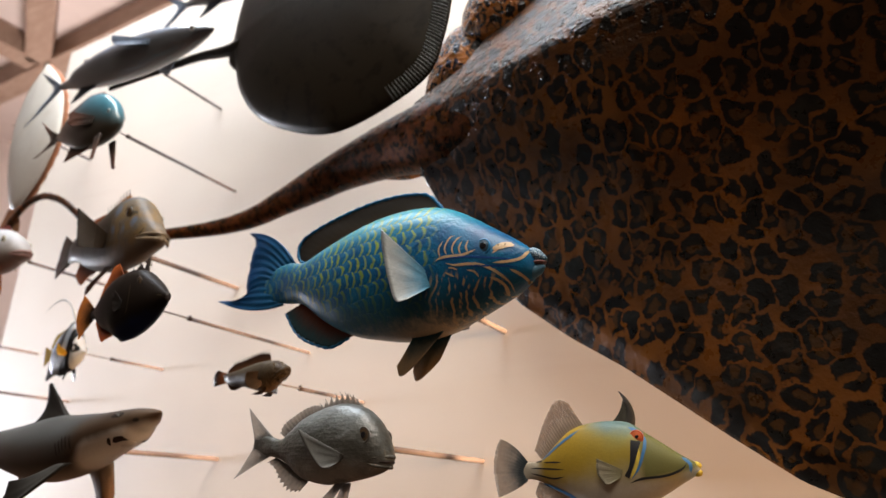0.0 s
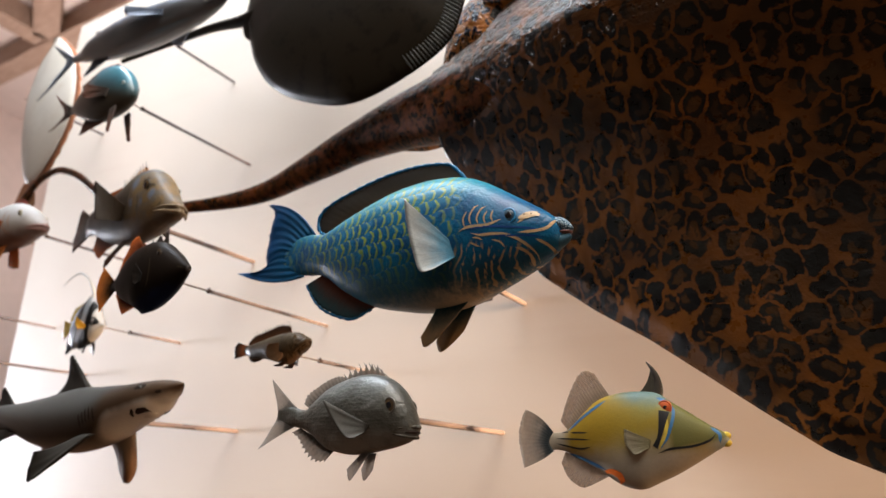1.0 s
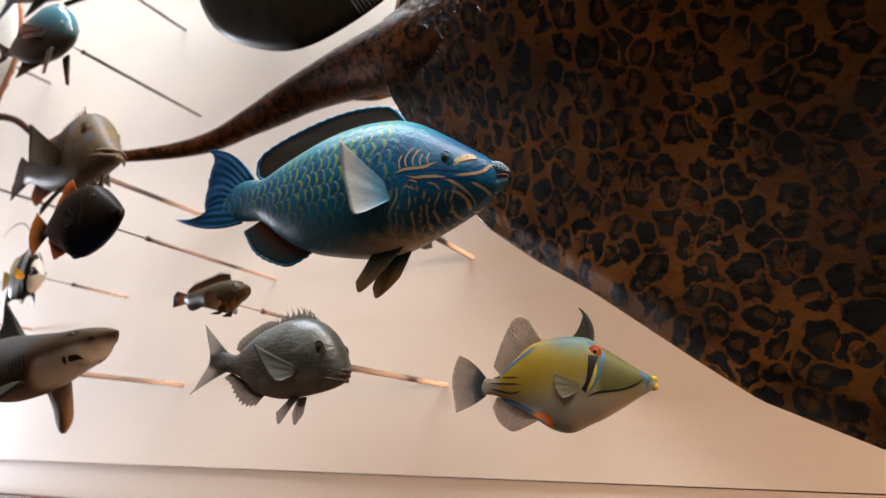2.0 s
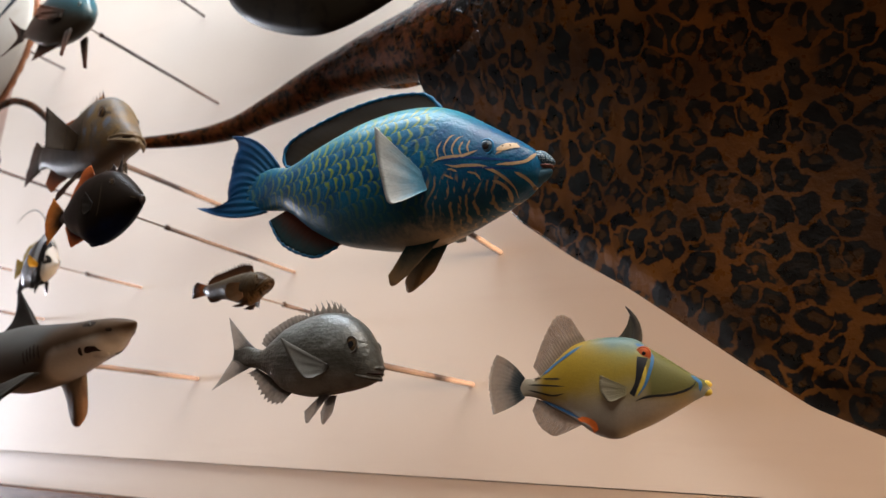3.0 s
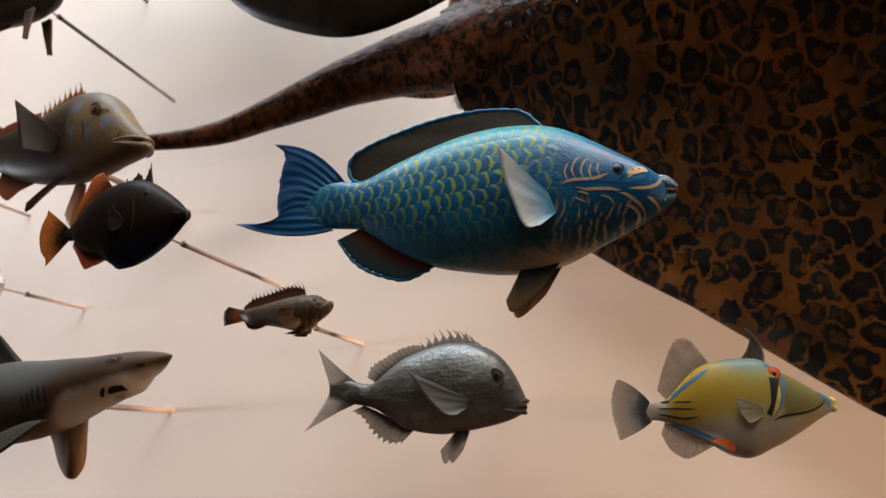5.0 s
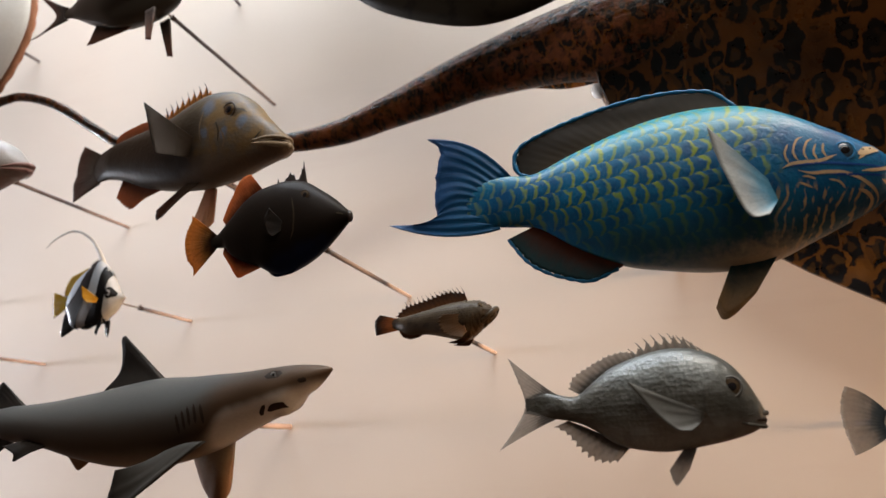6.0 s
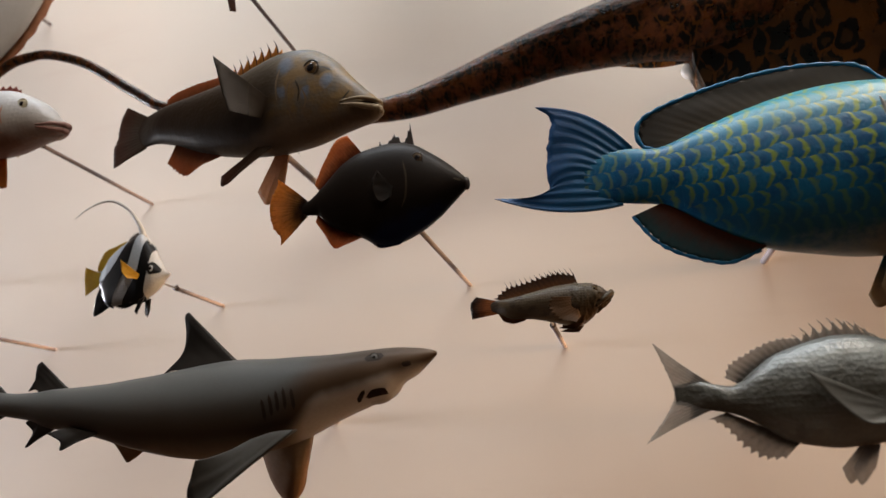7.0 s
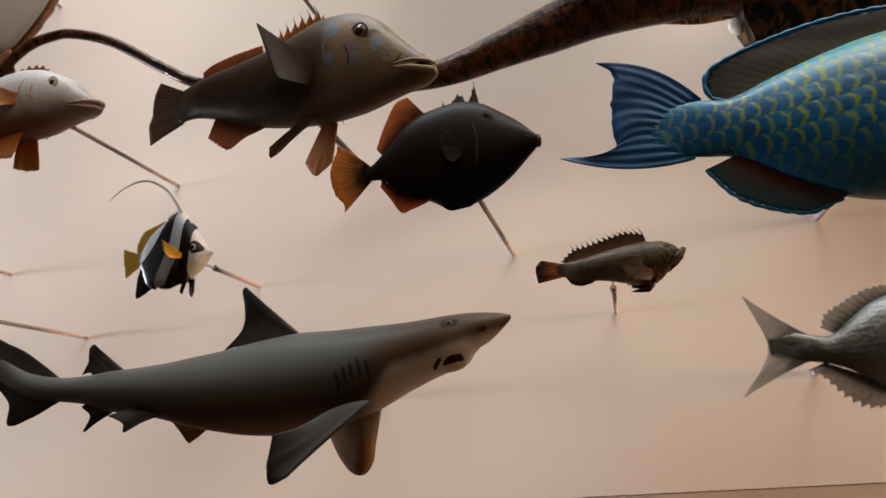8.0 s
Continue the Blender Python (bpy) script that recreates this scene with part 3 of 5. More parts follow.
PARROT_LINES = [[(.607, -.023), (.631, -.021), (.646, -.014), (.654, .0), (.657, .004)], [(.607, -.008), (.621, .005), (.632, .013)],
                [(.535, -.017), (.55, -.022), (.568, -.022), (.586, -.024), (.603, -.031), (.619, -.043), (.626, -.053), (.623, -.06)],
                [(.63, -.033), (.64, -.038), (.646, -.044), (.644, -.05)], [(.6, -.044), (.611, -.048), (.618, -.056), (.613, -.065)],
                [(.517, -.013), (.528, -.008), (.543, -.007), (.561, -.007), (.575, -.003), (.583, .0)]]
PARROT_FINE = [[(.527, -.008), (.524, .006), (.530, .020)], [(.538, -.006), (.534, .008), (.541, .024), (.549, .028)], [(.549, -.006), (.546, .006), (.552, .020), (.560, .025)], [(.560, -.006), (.557, .005), (.562, .017)],
               [(.571, -.003), (.568, .006), (.571, .018)], [(.534, -.032), (.54, -.035), (.549, -.04)], [(.539, -.025), (.546, -.026), (.554, -.03)], [(.568, -.031), (.58, -.035), (.586, -.044)]]
PARROT_DARK = [[(.526, -.011), (.561, -.01), (.59, -.013), (.624, -.017), (.641, -.02)], [(.568, -.025), (.596, -.027), (.62, -.028), (.641, -.03)]]
parrotfish()


# ---- silver sea bream ----
def sea_bream():
    t = thing("sea_bream", "silver-grey sea bream model with spiny fins", "fish model", pose(-0.844, 0.993, 1.598) @ Matrix.Diagonal((0.992, 0.992, 0.992, 1)))
    body = Body([(.02, -.066, -.086, .004), (.045, -.062, -.092, .008), (.082, -.07, -.1, .014), (.105, -.056, -.112, .02), (.132, -.039, -.13, .027), (.176, -.026, -.139, .033),
                 (.21, -.023, -.137, .035), (.243, -.030, -.132, .034), (.266, -.045, -.127, .030), (.281, -.064, -.122, .023), (.291, -.084, -.117, .016), (.297, -.098, -.112, .005)], 2.0)
    m, nt, b = shader("bream_skin", 0.36, 0.1, 0.0)
    b.inputs["Specular IOR Level"].default_value = 0.35
    v = coords(nt)
    x, y, z = split(nt, v)
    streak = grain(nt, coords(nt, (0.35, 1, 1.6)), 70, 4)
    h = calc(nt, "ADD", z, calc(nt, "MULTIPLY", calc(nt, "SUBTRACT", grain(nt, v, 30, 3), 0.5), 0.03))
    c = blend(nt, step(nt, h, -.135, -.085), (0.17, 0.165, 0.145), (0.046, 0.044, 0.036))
    # back paler than the middle: sheen along the top is painted into the skin
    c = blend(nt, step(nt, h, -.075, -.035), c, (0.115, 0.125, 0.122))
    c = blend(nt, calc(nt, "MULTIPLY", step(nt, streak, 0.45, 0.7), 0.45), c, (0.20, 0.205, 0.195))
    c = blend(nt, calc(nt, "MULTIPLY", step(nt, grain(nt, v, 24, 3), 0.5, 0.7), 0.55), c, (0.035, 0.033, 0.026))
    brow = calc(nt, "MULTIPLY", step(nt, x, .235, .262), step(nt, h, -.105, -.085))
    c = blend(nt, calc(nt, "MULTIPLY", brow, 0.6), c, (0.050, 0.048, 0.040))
    c = blend(nt, calc(nt, "MULTIPLY", grain(nt, v, 230, 3), 0.3), c, (0.02, 0.018, 0.014))
    put(nt, c, b)
    vo = node(nt, "ShaderNodeTexVoronoi", Scale=170.0, Randomness=0.5)
    nt.links.new(v, vo.inputs["Vector"])
    scaly = calc(nt, "MULTIPLY", vo.outputs["Distance"], calc(nt, "MULTIPLY", calc(nt, "SUBTRACT", 1.0, step(nt, x, .215, .24)), 0.4))
    relief(nt, b, calc(nt, "ADD", scaly, calc(nt, "ADD", calc(nt, "MULTIPLY", grain(nt, v, 45, 3), 1.5), calc(nt, "MULTIPLY", streak, 0.6))), 0.6, 0.0025)
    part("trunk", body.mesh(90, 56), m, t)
    for side in (-1, 1):
        # gill cover and cheek plates stand proud of the flank
        part("gill_cover", band_mesh(body, [(.252, -.048), (.238, -.056), (.2325, -.078), (.2335, -.1), (.244, -.122)], [(.262, -.055), (.258, -.065), (.257, -.08), (.257, -.098), (.262, -.118)], side, 40, 10, .0022), m, t)
        part("cheek_plate", band_mesh(body, [(.258, -.084), (.254, -.094), (.254, -.106), (.262, -.119)], [(.276, -.088), (.277, -.095), (.276, -.100), (.275, -.104)], side, 30, 10, .0030), m, t)
    clear = rayed("bream_fin_skin", (0.20, 0.19, 0.18), (0.50, 0.46, 0.42), see=0.6, clear=0.4)
    web = rayed("bream_web_skin", (0.13, 0.12, 0.11), (0.40, 0.36, 0.32), see=0.6, streaks=0.4, clear=0.35)
    bone = plain("bream_spine", (0.17, 0.165, 0.15), 0.35, 0.2, 90)
    fin("tail_fin", t, clear, [(.062, -.066), (.046, -.078), (.058, -.094)], [(.001, -.014), (.011, -.042), (.019, -.074), (.006, -.1), (-.018, -.129)], mid=[(.034, -.044), (.034, -.078), (.024, -.108)], rays=16, thick=.002)
    fin("rear_dorsal_fin", t, web, [(.09, -.067), (.13, -.041), (.166, -.03)], [(.075, -.058), (.082, -.043), (.103, -.031), (.128, -.020), (.146, -.017), (.158, -.020)], rays=13, thick=.002, scallop=.12, ridge=0.5)
    d = fin("spiny_dorsal_fin", t, web, [(.16, -.031), (.19, -.026), (.247, -.036)], [(.155, -.019), (.172, -.011), (.19, -.004), (.206, -.002), (.219, -.004), (.236, -.020)], rays=8, thick=.0014, scallop=.42, ridge=0.3)
    for i in range(9):
        f = i / 8
        x0, tall = .163 + .078 * f, (.016, .021, .024, .026, .027, .026, .023, .019, .012)[i]
        z0 = body.at(x0)[1] - .003
        part("spine", tube_mesh([(x0, 0, z0, .0016), (x0 - .004, 0, z0 + tall * .5, .0011), (x0 - .010, 0, z0 + tall * .86, .0003)], 6, 8), bone, d)
    fin("anal_fin", t, web, [(.072, -.097), (.10, -.11), (.143, -.132)], [(.053, -.104), (.068, -.114), (.084, -.136), (.104, -.149), (.125, -.149)], rays=10, thick=.0016, scallop=.16, ridge=0.5)
    side_fins("pelvic_fin", t, clear, [(.203, -.137), (.218, -.136)], [(.184, -.160), (.190, -.176), (.206, -.160)], .008, .018, rays=6, thick=.001)
    side_fins("pectoral_fin", t, rayed("bream_pectoral_skin", (0.10, 0.095, 0.085), (0.16, 0.155, 0.14), see=0.35, clear=0.15), [(.232, -.098), (.226, -.108)], [(.150, -.059), (.172, -.090), (.196, -.114), (.214, -.117)], .033, .044, rays=9, thick=.0006, ridge=0.1)
    gold = plain("bream_iris", (0.055, 0.036, 0.020), 0.25, 0.4, 150, 0, 0.3)
    eyes(t, body, .263, -.071, .0108, gold, .6, plain("bream_eye_rim", (0.075, 0.07, 0.06), 0.4), .22)
    lip = plain("bream_lip", (0.062, 0.058, 0.05), 0.4, 0.3, 80)
    part("upper_lip", tube_mesh([(.268, -.0245, -.104, .0012), (.284, -.0175, -.1020, .0024), (.2985, 0, -.1010, .0030), (.284, .0175, -.1020, .0024), (.268, .0245, -.104, .0012)], 10, 30), lip, t)
    part("lower_lip", tube_mesh([(.268, -.0225, -.111, .0012), (.282, -.0165, -.1140, .0024), (.295, 0, -.1155, .0030), (.282, .0165, -.1140, .0024), (.268, .0225, -.111, .0012)], 10, 30), lip, t)
    part("mouth", ball(.282, 0, -.1085, .0165, .0178, .0042), M_MOUTH, t)


sea_bream()


# ---- yellow triggerfish with a blue-edged mask ----
def picasso_triggerfish():
    t = thing("triggerfish", "yellow and white triggerfish model with black and blue face bands", "fish model", pose(-0.44, 1.12, 1.5, 0, 0, 6.9))
    body = Body([(.03, -.008, -.032, .004), (.048, -.006, -.029, .008), (.068, -.003, -.033, .012), (.093, .02, -.047, .018), (.116, .038, -.06, .023), (.144, .046, -.078, .027), (.172, .048, -.083, .028),
                 (.199, .045, -.072, .028), (.219, .032, -.063, .026), (.244, .016, -.049, .021), (.267, .001, -.035, .014), (.284, -.008, -.025, .008), (.29, -.014, -.02, .003)])
    m, nt, b = shader("picasso_skin", 0.5, 0.0, 0.05)
    v = coords(nt)
    x, y, z = split(nt, v)
    wob = calc(nt, "MULTIPLY", calc(nt, "SUBTRACT", grain(nt, v, 25, 3), 0.5), 0.03)
    h = calc(nt, "ADD", z, wob)
    c = blend(nt, step(nt, h, -.05, .0), (0.29, 0.25, 0.20), (0.22, 0.155, 0.018))
    c = blend(nt, calc(nt, "MULTIPLY", step(nt, h, .0, .045), step(nt, x, .12, .2)), c, (0.15, 0.18, 0.085))
    c = blend(nt, calc(nt, "MULTIPLY", step(nt, x, .19, .10), step(nt, h, -.055, -.02)), c, (0.26, 0.165, 0.012))
    c = blend(nt, calc(nt, "MULTIPLY", step(nt, h, .018, .045), step(nt, x, .12, .17)), c, (0.075, 0.12, 0.11))
    low = calc(nt, "ADD", z, calc(nt, "MULTIPLY", calc(nt, "SUBTRACT", x, .2), -.22))
    c = blend(nt, calc(nt, "MULTIPLY", step(nt, x, .208, .222), step(nt, low, -.040, -.030)), c, (0.085, 0.082, 0.024))
    c = blend(nt, calc(nt, "MULTIPLY", step(nt, x, .255, .29), step(nt, low, -.030, -.042)), c, (0.17, 0.22, 0.24))
    c = blend(nt, step(nt, x, .078, .058), c, (0.33, 0.29, 0.23))
    c = blend(nt, calc(nt, "MULTIPLY", grain(nt, v, 180, 3), 0.25), c, (0.05, 0.05, 0.03))
    put(nt, c, b)
    relief(nt, b, grain(nt, v, 300, 3), 0.3, 0.0008)
    part("trunk", body.mesh(90, 48), m, t)
    clear = rayed("picasso_fin_skin", (0.46, 0.38, 0.30), (0.36, 0.26, 0.19), see=0.62, streaks=0.3, clear=0.45)
    fin("tail_fin", t, rayed("picasso_tail_skin", (0.09, 0.11, 0.12), (0.50, 0.42, 0.34), see=0.6, clear=0.35), [(.046, -.004), (.04, -.018), (.046, -.031)], [(.004, .03), (-.004, .012), (-.007, -.008), (-.005, -.03), (0, -.055)], mid=[(.026, .018), (.018, -.014), (.026, -.044)], rays=12, thick=.002)
    fin("rear_dorsal_fin", t, clear, [(.07, -.003), (.095, .02), (.135, .043)], [(.058, .012), (.072, .049), (.088, .078), (.099, .085), (.112, .08)], rays=20, thick=.0014)
    fin("front_dorsal_fin", t, plain("picasso_spine", (0.035, 0.03, 0.022), 0.45), [(.166, .044), (.2, .042)], [(.18, .053), (.189, .068), (.1955, .088)], rays=4, thick=.002)
    part("horn", tube_mesh([(.199, 0, .04, .008), (.2025, 0, .055, .0066), (.2015, 0, .070, .0046), (.196, 0, .083, .0028), (.188, 0, .094, .0007)], 10, 24, 0.6), plain("picasso_horn", (0.03, 0.025, 0.02), 0.45), t)
    fin("anal_fin", t, clear, [(.064, -.032), (.09, -.045), (.131, -.063)], [(.057, -.048), (.065, -.066), (.078, -.078), (.092, -.081), (.117, -.070)], rays=18, thick=.0014)
    side_fins("pectoral_fin", t, rayed("picasso_pectoral", (0.2, 0.18, 0.1), (0.27, 0.24, 0.17), see=0.4), [(.19, -.018), (.188, -.028)], [(.156, -.003), (.155, -.02), (.164, -.036), (.172, -.037)], .027, .034, rays=10, thick=.0008)
    black = plain("picasso_black", (0.012, 0.012, 0.013), 0.4)
    blue = plain("picasso_blue", (0.03, 0.09, 0.18), 0.4)
    yellow = plain("picasso_yellow", (0.33, 0.25, 0.035), 0.5)
    for side in (-1, 1):
        part("eye_bar", band_mesh(body, [(.203, .022), (.2, -.01), (.192, -.026)], [(.217, .02), (.207, -.008), (.198, -.03)], side), black, t)
        part("orange_spot", band_mesh(body, [(.122, -.0585), (.132, -.056), (.146, -.062), (.15, -.072)], [(.124, -.0625), (.131, -.063), (.14, -.069), (.142, -.077)], side), plain("picasso_orange", (0.6, 0.13, 0.02), 0.4), t)
        part("yellow_lip", ball(.2855, 0, -.0165 + side * .0046, .0072, .0055, .0056, 14, 8), yellow, t)
    marks("blue_line", t, body, blue, [[(.07, -.004), (.095, .016), (.13, .039)], [(.216, .034), (.222, .018), (.214, -.01), (.202, -.03)], [(.268, -.001), (.278, -.01), (.278, -.022)], [(.2, .04), (.21, .036), (.22, .03)], [(.066, -.034), (.09, -.042), (.125, -.058)]], .0042)
    marks("yellow_line", t, body, yellow, [[(.214, .01), (.21, -.01), (.2, -.03)]], .0042)
    marks("mouth_line", t, body, black, [[(.275, -.008), (.266, -.018), (.245, -.026), (.215, -.03), (.198, -.036)]], .0032)
    marks("tail_line", t, body, black, [[(.052, -.014), (.075, -.015), (.106, -.017)], [(.053, -.021), (.07, -.025), (.09, -.029), (.107, -.026)], [(.074, -.006), (.102, -.007)], [(.06, -.0045), (.072, -.005)]], .0022)
    eyes(t, body, .211, .026, .0085, plain("picasso_iris", (0.34, 0.075, 0.025), 0.3), .42, plain("picasso_rim", (0.35, 0.08, 0.03), 0.4))


picasso_triggerfish()


# ---- dark triggerfish with orange fins ----
def dark_triggerfish():
    t = thing("triggerfish", "dark brown triggerfish model with orange fins and a blue throat", "fish model", pose(-1.311, 0.955, 1.8))
    body = Body([(.02, .004, -.022, .004), (.04, .0, -.019, .008), (.059, .012, -.022, .013), (.07, .022, -.035, .017), (.093, .044, -.048, .024), (.117, .057, -.058, .029), (.14, .062, -.071, .032), (.163, .064, -.073, .033),
                 (.193, .058, -.062, .032), (.221, .04, -.044, .026), (.241, .025, -.026, .018), (.256, .011, -.012, .01), (.264, .004, -.005, .003)])
    m = shaded_fish("dark_trigger_skin", (0.0075, 0.0052, 0.0040), (0.0040, 0.0025, 0.0018), (0.0015, 0.007, 0.032), -.07, -.135, 0.35, 0.42, 0.15, 0.0, shine=0.035)
    part("trunk", body.mesh(90, 48), m, t)
    orange = rayed("orange_fin_skin", (0.10, 0.014, 0.005), (0.72, 0.24, 0.07), see=0.72, vary=0.5, clear=0.08)
    amber = rayed("amber_tail_skin", (0.03, 0.01, 0.004), (0.80, 0.33, 0.06), see=0.7, vary=0.5, streaks=0.4, clear=0.08)
    fin("tail_fin", t, amber, [(.04, .002), (.036, -.009), (.04, -.019)], [(-.006, .040), (-.006, .030), (-.014, .012), (-.016, -.006), (-.010, -.030), (.002, -.046), (.003, -.057)], mid=[(.021, .019), (.012, -.008), (.022, -.038)], rays=14, thick=.0022)
    fin("rear_dorsal_fin", t, orange, [(.058, .013), (.085, .036), (.122, .058)], [(.05, .024), (.06, .05), (.071, .073), (.083, .089), (.096, .092)], rays=20, thick=.0014)
    fin("front_dorsal_fin", t, plain("dark_spine", (0.02, 0.014, 0.012), 0.45), [(.142, .058), (.17, .062), (.193, .056)], [(.144, .076), (.151, .068), (.166, .084), (.178, .070), (.1865, .098)], rays=8, thick=.0022, scallop=.2)
    fin("anal_fin", t, orange, [(.056, -.02), (.08, -.04), (.126, -.056)], [(.053, -.03), (.065, -.047), (.08, -.069), (.096, -.066), (.115, -.06)], rays=18, thick=.0014)
    fin("belly_keel", t, m, [(.124, -.056), (.15, -.06), (.19, -.06)], [(.136, -.071), (.146, -.076), (.17, -.074)], rays=8, thick=.004)
    side_fins("pectoral_fin", t, rayed("dark_pectoral", (0.003, 0.002, 0.0015), (0.007, 0.0042, 0.0028), rough=0.9, streaks=0.1), [(.172, -.006), (.17, -.02)], [(.153, .016), (.146, .002), (.150, -.020), (.160, -.028)], .033, .037, rays=10, thick=.0008, ridge=0.1)
    eyes(t, body, .203, .032, .007, plain("dark_iris", (0.05, 0.035, 0.02), 0.25), .6, plain("dark_rim", (0.03, 0.022, 0.016), 0.4))
    marks("gill_line", t, body, plain("gill_brown", (0.022, 0.015, 0.008), 0.45), [[(.185, .03), (.19, .005), (.189, -.02), (.183, -.035)], [(.257, .0), (.247, .002)]], .0026)
    part("lips", ball(.262, 0, -.001, .004, .006, .009), plain("dark_lips", (0.02, 0.014, 0.012), 0.4), t)


dark_triggerfish()


# ---- emperor ----
def emperor_fish():
    t = thing("emperor_fish", "olive-grey emperor fish model with a yellow and blue cheek", "fish model", pose(-1.74, 1.125, 2.0, 0, 0, -10.2))
    body = Body([(.03, .06, .03, .004), (.066, .072, .014, .009), (.105, .078, .013, .016), (.157, .081, -.004, .023), (.219, .082, -.032, .032), (.288, .086, -.052, .039), (.334, .097, -.061, .042), (.379, .105, -.066, .044),
                 (.422, .1, -.066, .043), (.453, .087, -.063, .041), (.482, .064, -.057, .036), (.501, .04, -.054, .031), (.533, .004, -.05, .022), (.55, -.012, -.046, .014), (.559, -.025, -.038, .004)])
    m, nt, b = shader("emperor_skin", 0.45, 0.0, 0.0)
    b.inputs["Specular IOR Level"].default_value = 0.09
    v = coords(nt)
    x, y, z = split(nt, v)
    h = calc(nt, "ADD", z, calc(nt, "MULTIPLY", calc(nt, "SUBTRACT", grain(nt, v, 20, 3), 0.5), 0.05))
    c = blend(nt, step(nt, h, -.06, -.02), (0.075, 0.052, 0.032), (0.020, 0.013, 0.0065))
    axis = calc(nt, "ADD", h, calc(nt, "MULTIPLY", calc(nt, "SUBTRACT", x, 0.4), 0.14))
    # upper back lightened: light from above is put into its colour
    c = blend(nt, step(nt, axis, .02, .085), c, (0.052, 0.043, 0.028))
    cheek = step(nt, calc(nt, "ADD", x, calc(nt, "MULTIPLY", calc(nt, "SUBTRACT", grain(nt, v, 16, 3), 0.5), 0.06)), .37, .43)
    face = blend(nt, step(nt, grain(nt, v, 34, 4), 0.38, 0.66), (0.155, 0.100, 0.042), (0.105, 0.092, 0.078))
    face = blend(nt, calc(nt, "MULTIPLY", step(nt, h, .075, .10), 0.8), face, (0.075, 0.09, 0.11))
    face = blend(nt, step(nt, h, -.01, -.045), face, (0.115, 0.083, 0.056))
    c = blend(nt, calc(nt, "MULTIPLY", cheek, 0.8), c, face)
    for sx, sz, sr in ((.405, .012, .010), (.448, .004, .009), (.408, .068, .016), (.482, .016, .011)):
        far = calc(nt, "ADD", calc(nt, "POWER", calc(nt, "DIVIDE", calc(nt, "SUBTRACT", x, sx), sr), 2.0), calc(nt, "POWER", calc(nt, "DIVIDE", calc(nt, "SUBTRACT", h, sz), sr * 1.3), 2.0))
        c = blend(nt, calc(nt, "MULTIPLY", calc(nt, "SUBTRACT", 1.0, step(nt, far, 0.0, 1.4)), 0.6), c, (0.075, 0.12, 0.19))
    for sx, sz, sr in ((.470, .042, .016), (.452, .060, .012)):
        far = calc(nt, "ADD", calc(nt, "POWER", calc(nt, "DIVIDE", calc(nt, "SUBTRACT", x, sx), sr), 2.0), calc(nt, "POWER", calc(nt, "DIVIDE", calc(nt, "SUBTRACT", h, sz), sr * 0.6), 2.0))
        c = blend(nt, calc(nt, "MULTIPLY", calc(nt, "SUBTRACT", 1.0, step(nt, far, 0.1, 1.3)), 0.7), c, (0.02, 0.015, 0.01))
    c = blend(nt, calc(nt, "MULTIPLY", grain(nt, v, 180, 3), 0.25), c, (0.03, 0.02, 0.015))
    put(nt, c, b)
    vo = node(nt, "ShaderNodeTexVoronoi", Scale=150.0, Randomness=0.7)
    nt.links.new(v, vo.inputs["Vector"])
    relief(nt, b, calc(nt, "ADD", vo.outputs["Distance"], calc(nt, "MULTIPLY", grain(nt, v, 40, 3), 4.0)), 0.14, 0.002)
    part("trunk", body.mesh(100, 56), m, t)
    red = rayed("emperor_red_fin", (0.16, 0.05, 0.018), (0.42, 0.14, 0.05), see=0.6, clear=0.08)
    tan = rayed("emperor_tan_fin_lit", (0.30, 0.16, 0.09), (0.52, 0.32, 0.19), see=0.65, clear=0.1)
    grey = rayed("emperor_tail_skin", (0.05, 0.034, 0.022), (0.075, 0.03, 0.018), see=0.15)
    fin("tail_fin", t, grey, [(.075, .073), (.06, .045), (.075, .012)], [(.017, .107), (.004, .08), (.002, .05), (-.004, .025), (-.001, -.012)], rays=14, thick=.003)
    fin("rear_dorsal_fin", t, red, [(.118, .078), (.18, .08), (.25, .082)], [(.118, .098), (.14, .107), (.19, .112), (.245, .111)], rays=11, thick=.0018, scallop=.06)
    fin("spiny_dorsal_fin", t, rayed("emperor_spines", (0.10, 0.06, 0.03), (0.62, 0.26, 0.05), see=0.55), [(.25, .08), (.3, .087), (.375, .104)], [(.254, .112), (.295, .127), (.325, .136), (.352, .138), (.368, .128)], rays=8, thick=.0016, scallop=.35)
    horn = plain("emperor_spine", (0.03, 0.015, 0.008), 0.4)
    for i in range(8):
        x0 = .262 + .0145 * i
        z0 = body.at(x0)[1] - .004
        part("dorsal_spine", tube_mesh([(x0, 0, z0, .0018), (x0 - .004, 0, z0 + .026, .0014), (x0 - .013, 0, z0 + .049 - .0012 * abs(i - 4), .0003)], 6, 8), horn, t)
    fin("anal_fin", t, red, [(.15, .0), (.2, -.02), (.255, -.042)], [(.132, -.033), (.155, -.052), (.177, -.064), (.207, -.052)], rays=9, thick=.002, scallop=.05)
    fin("pelvic_fin", t, grey, [(.350, -.05), (.372, -.06)], [(.283, -.098), (.288, -.116), (.326, -.094)], y0=-.016, y1=-.028, rays=6, thick=.0012, ridge=0.12)
    # far pelvic fin is coloured brighter than the near one to look lit
    fin("pelvic_fin", t, tan, [(.355, -.052), (.378, -.062)], [(.304, -.106), (.324, -.132), (.356, -.116)], y0=.018, y1=.036, rays=6, thick=.0018, ridge=0.12)
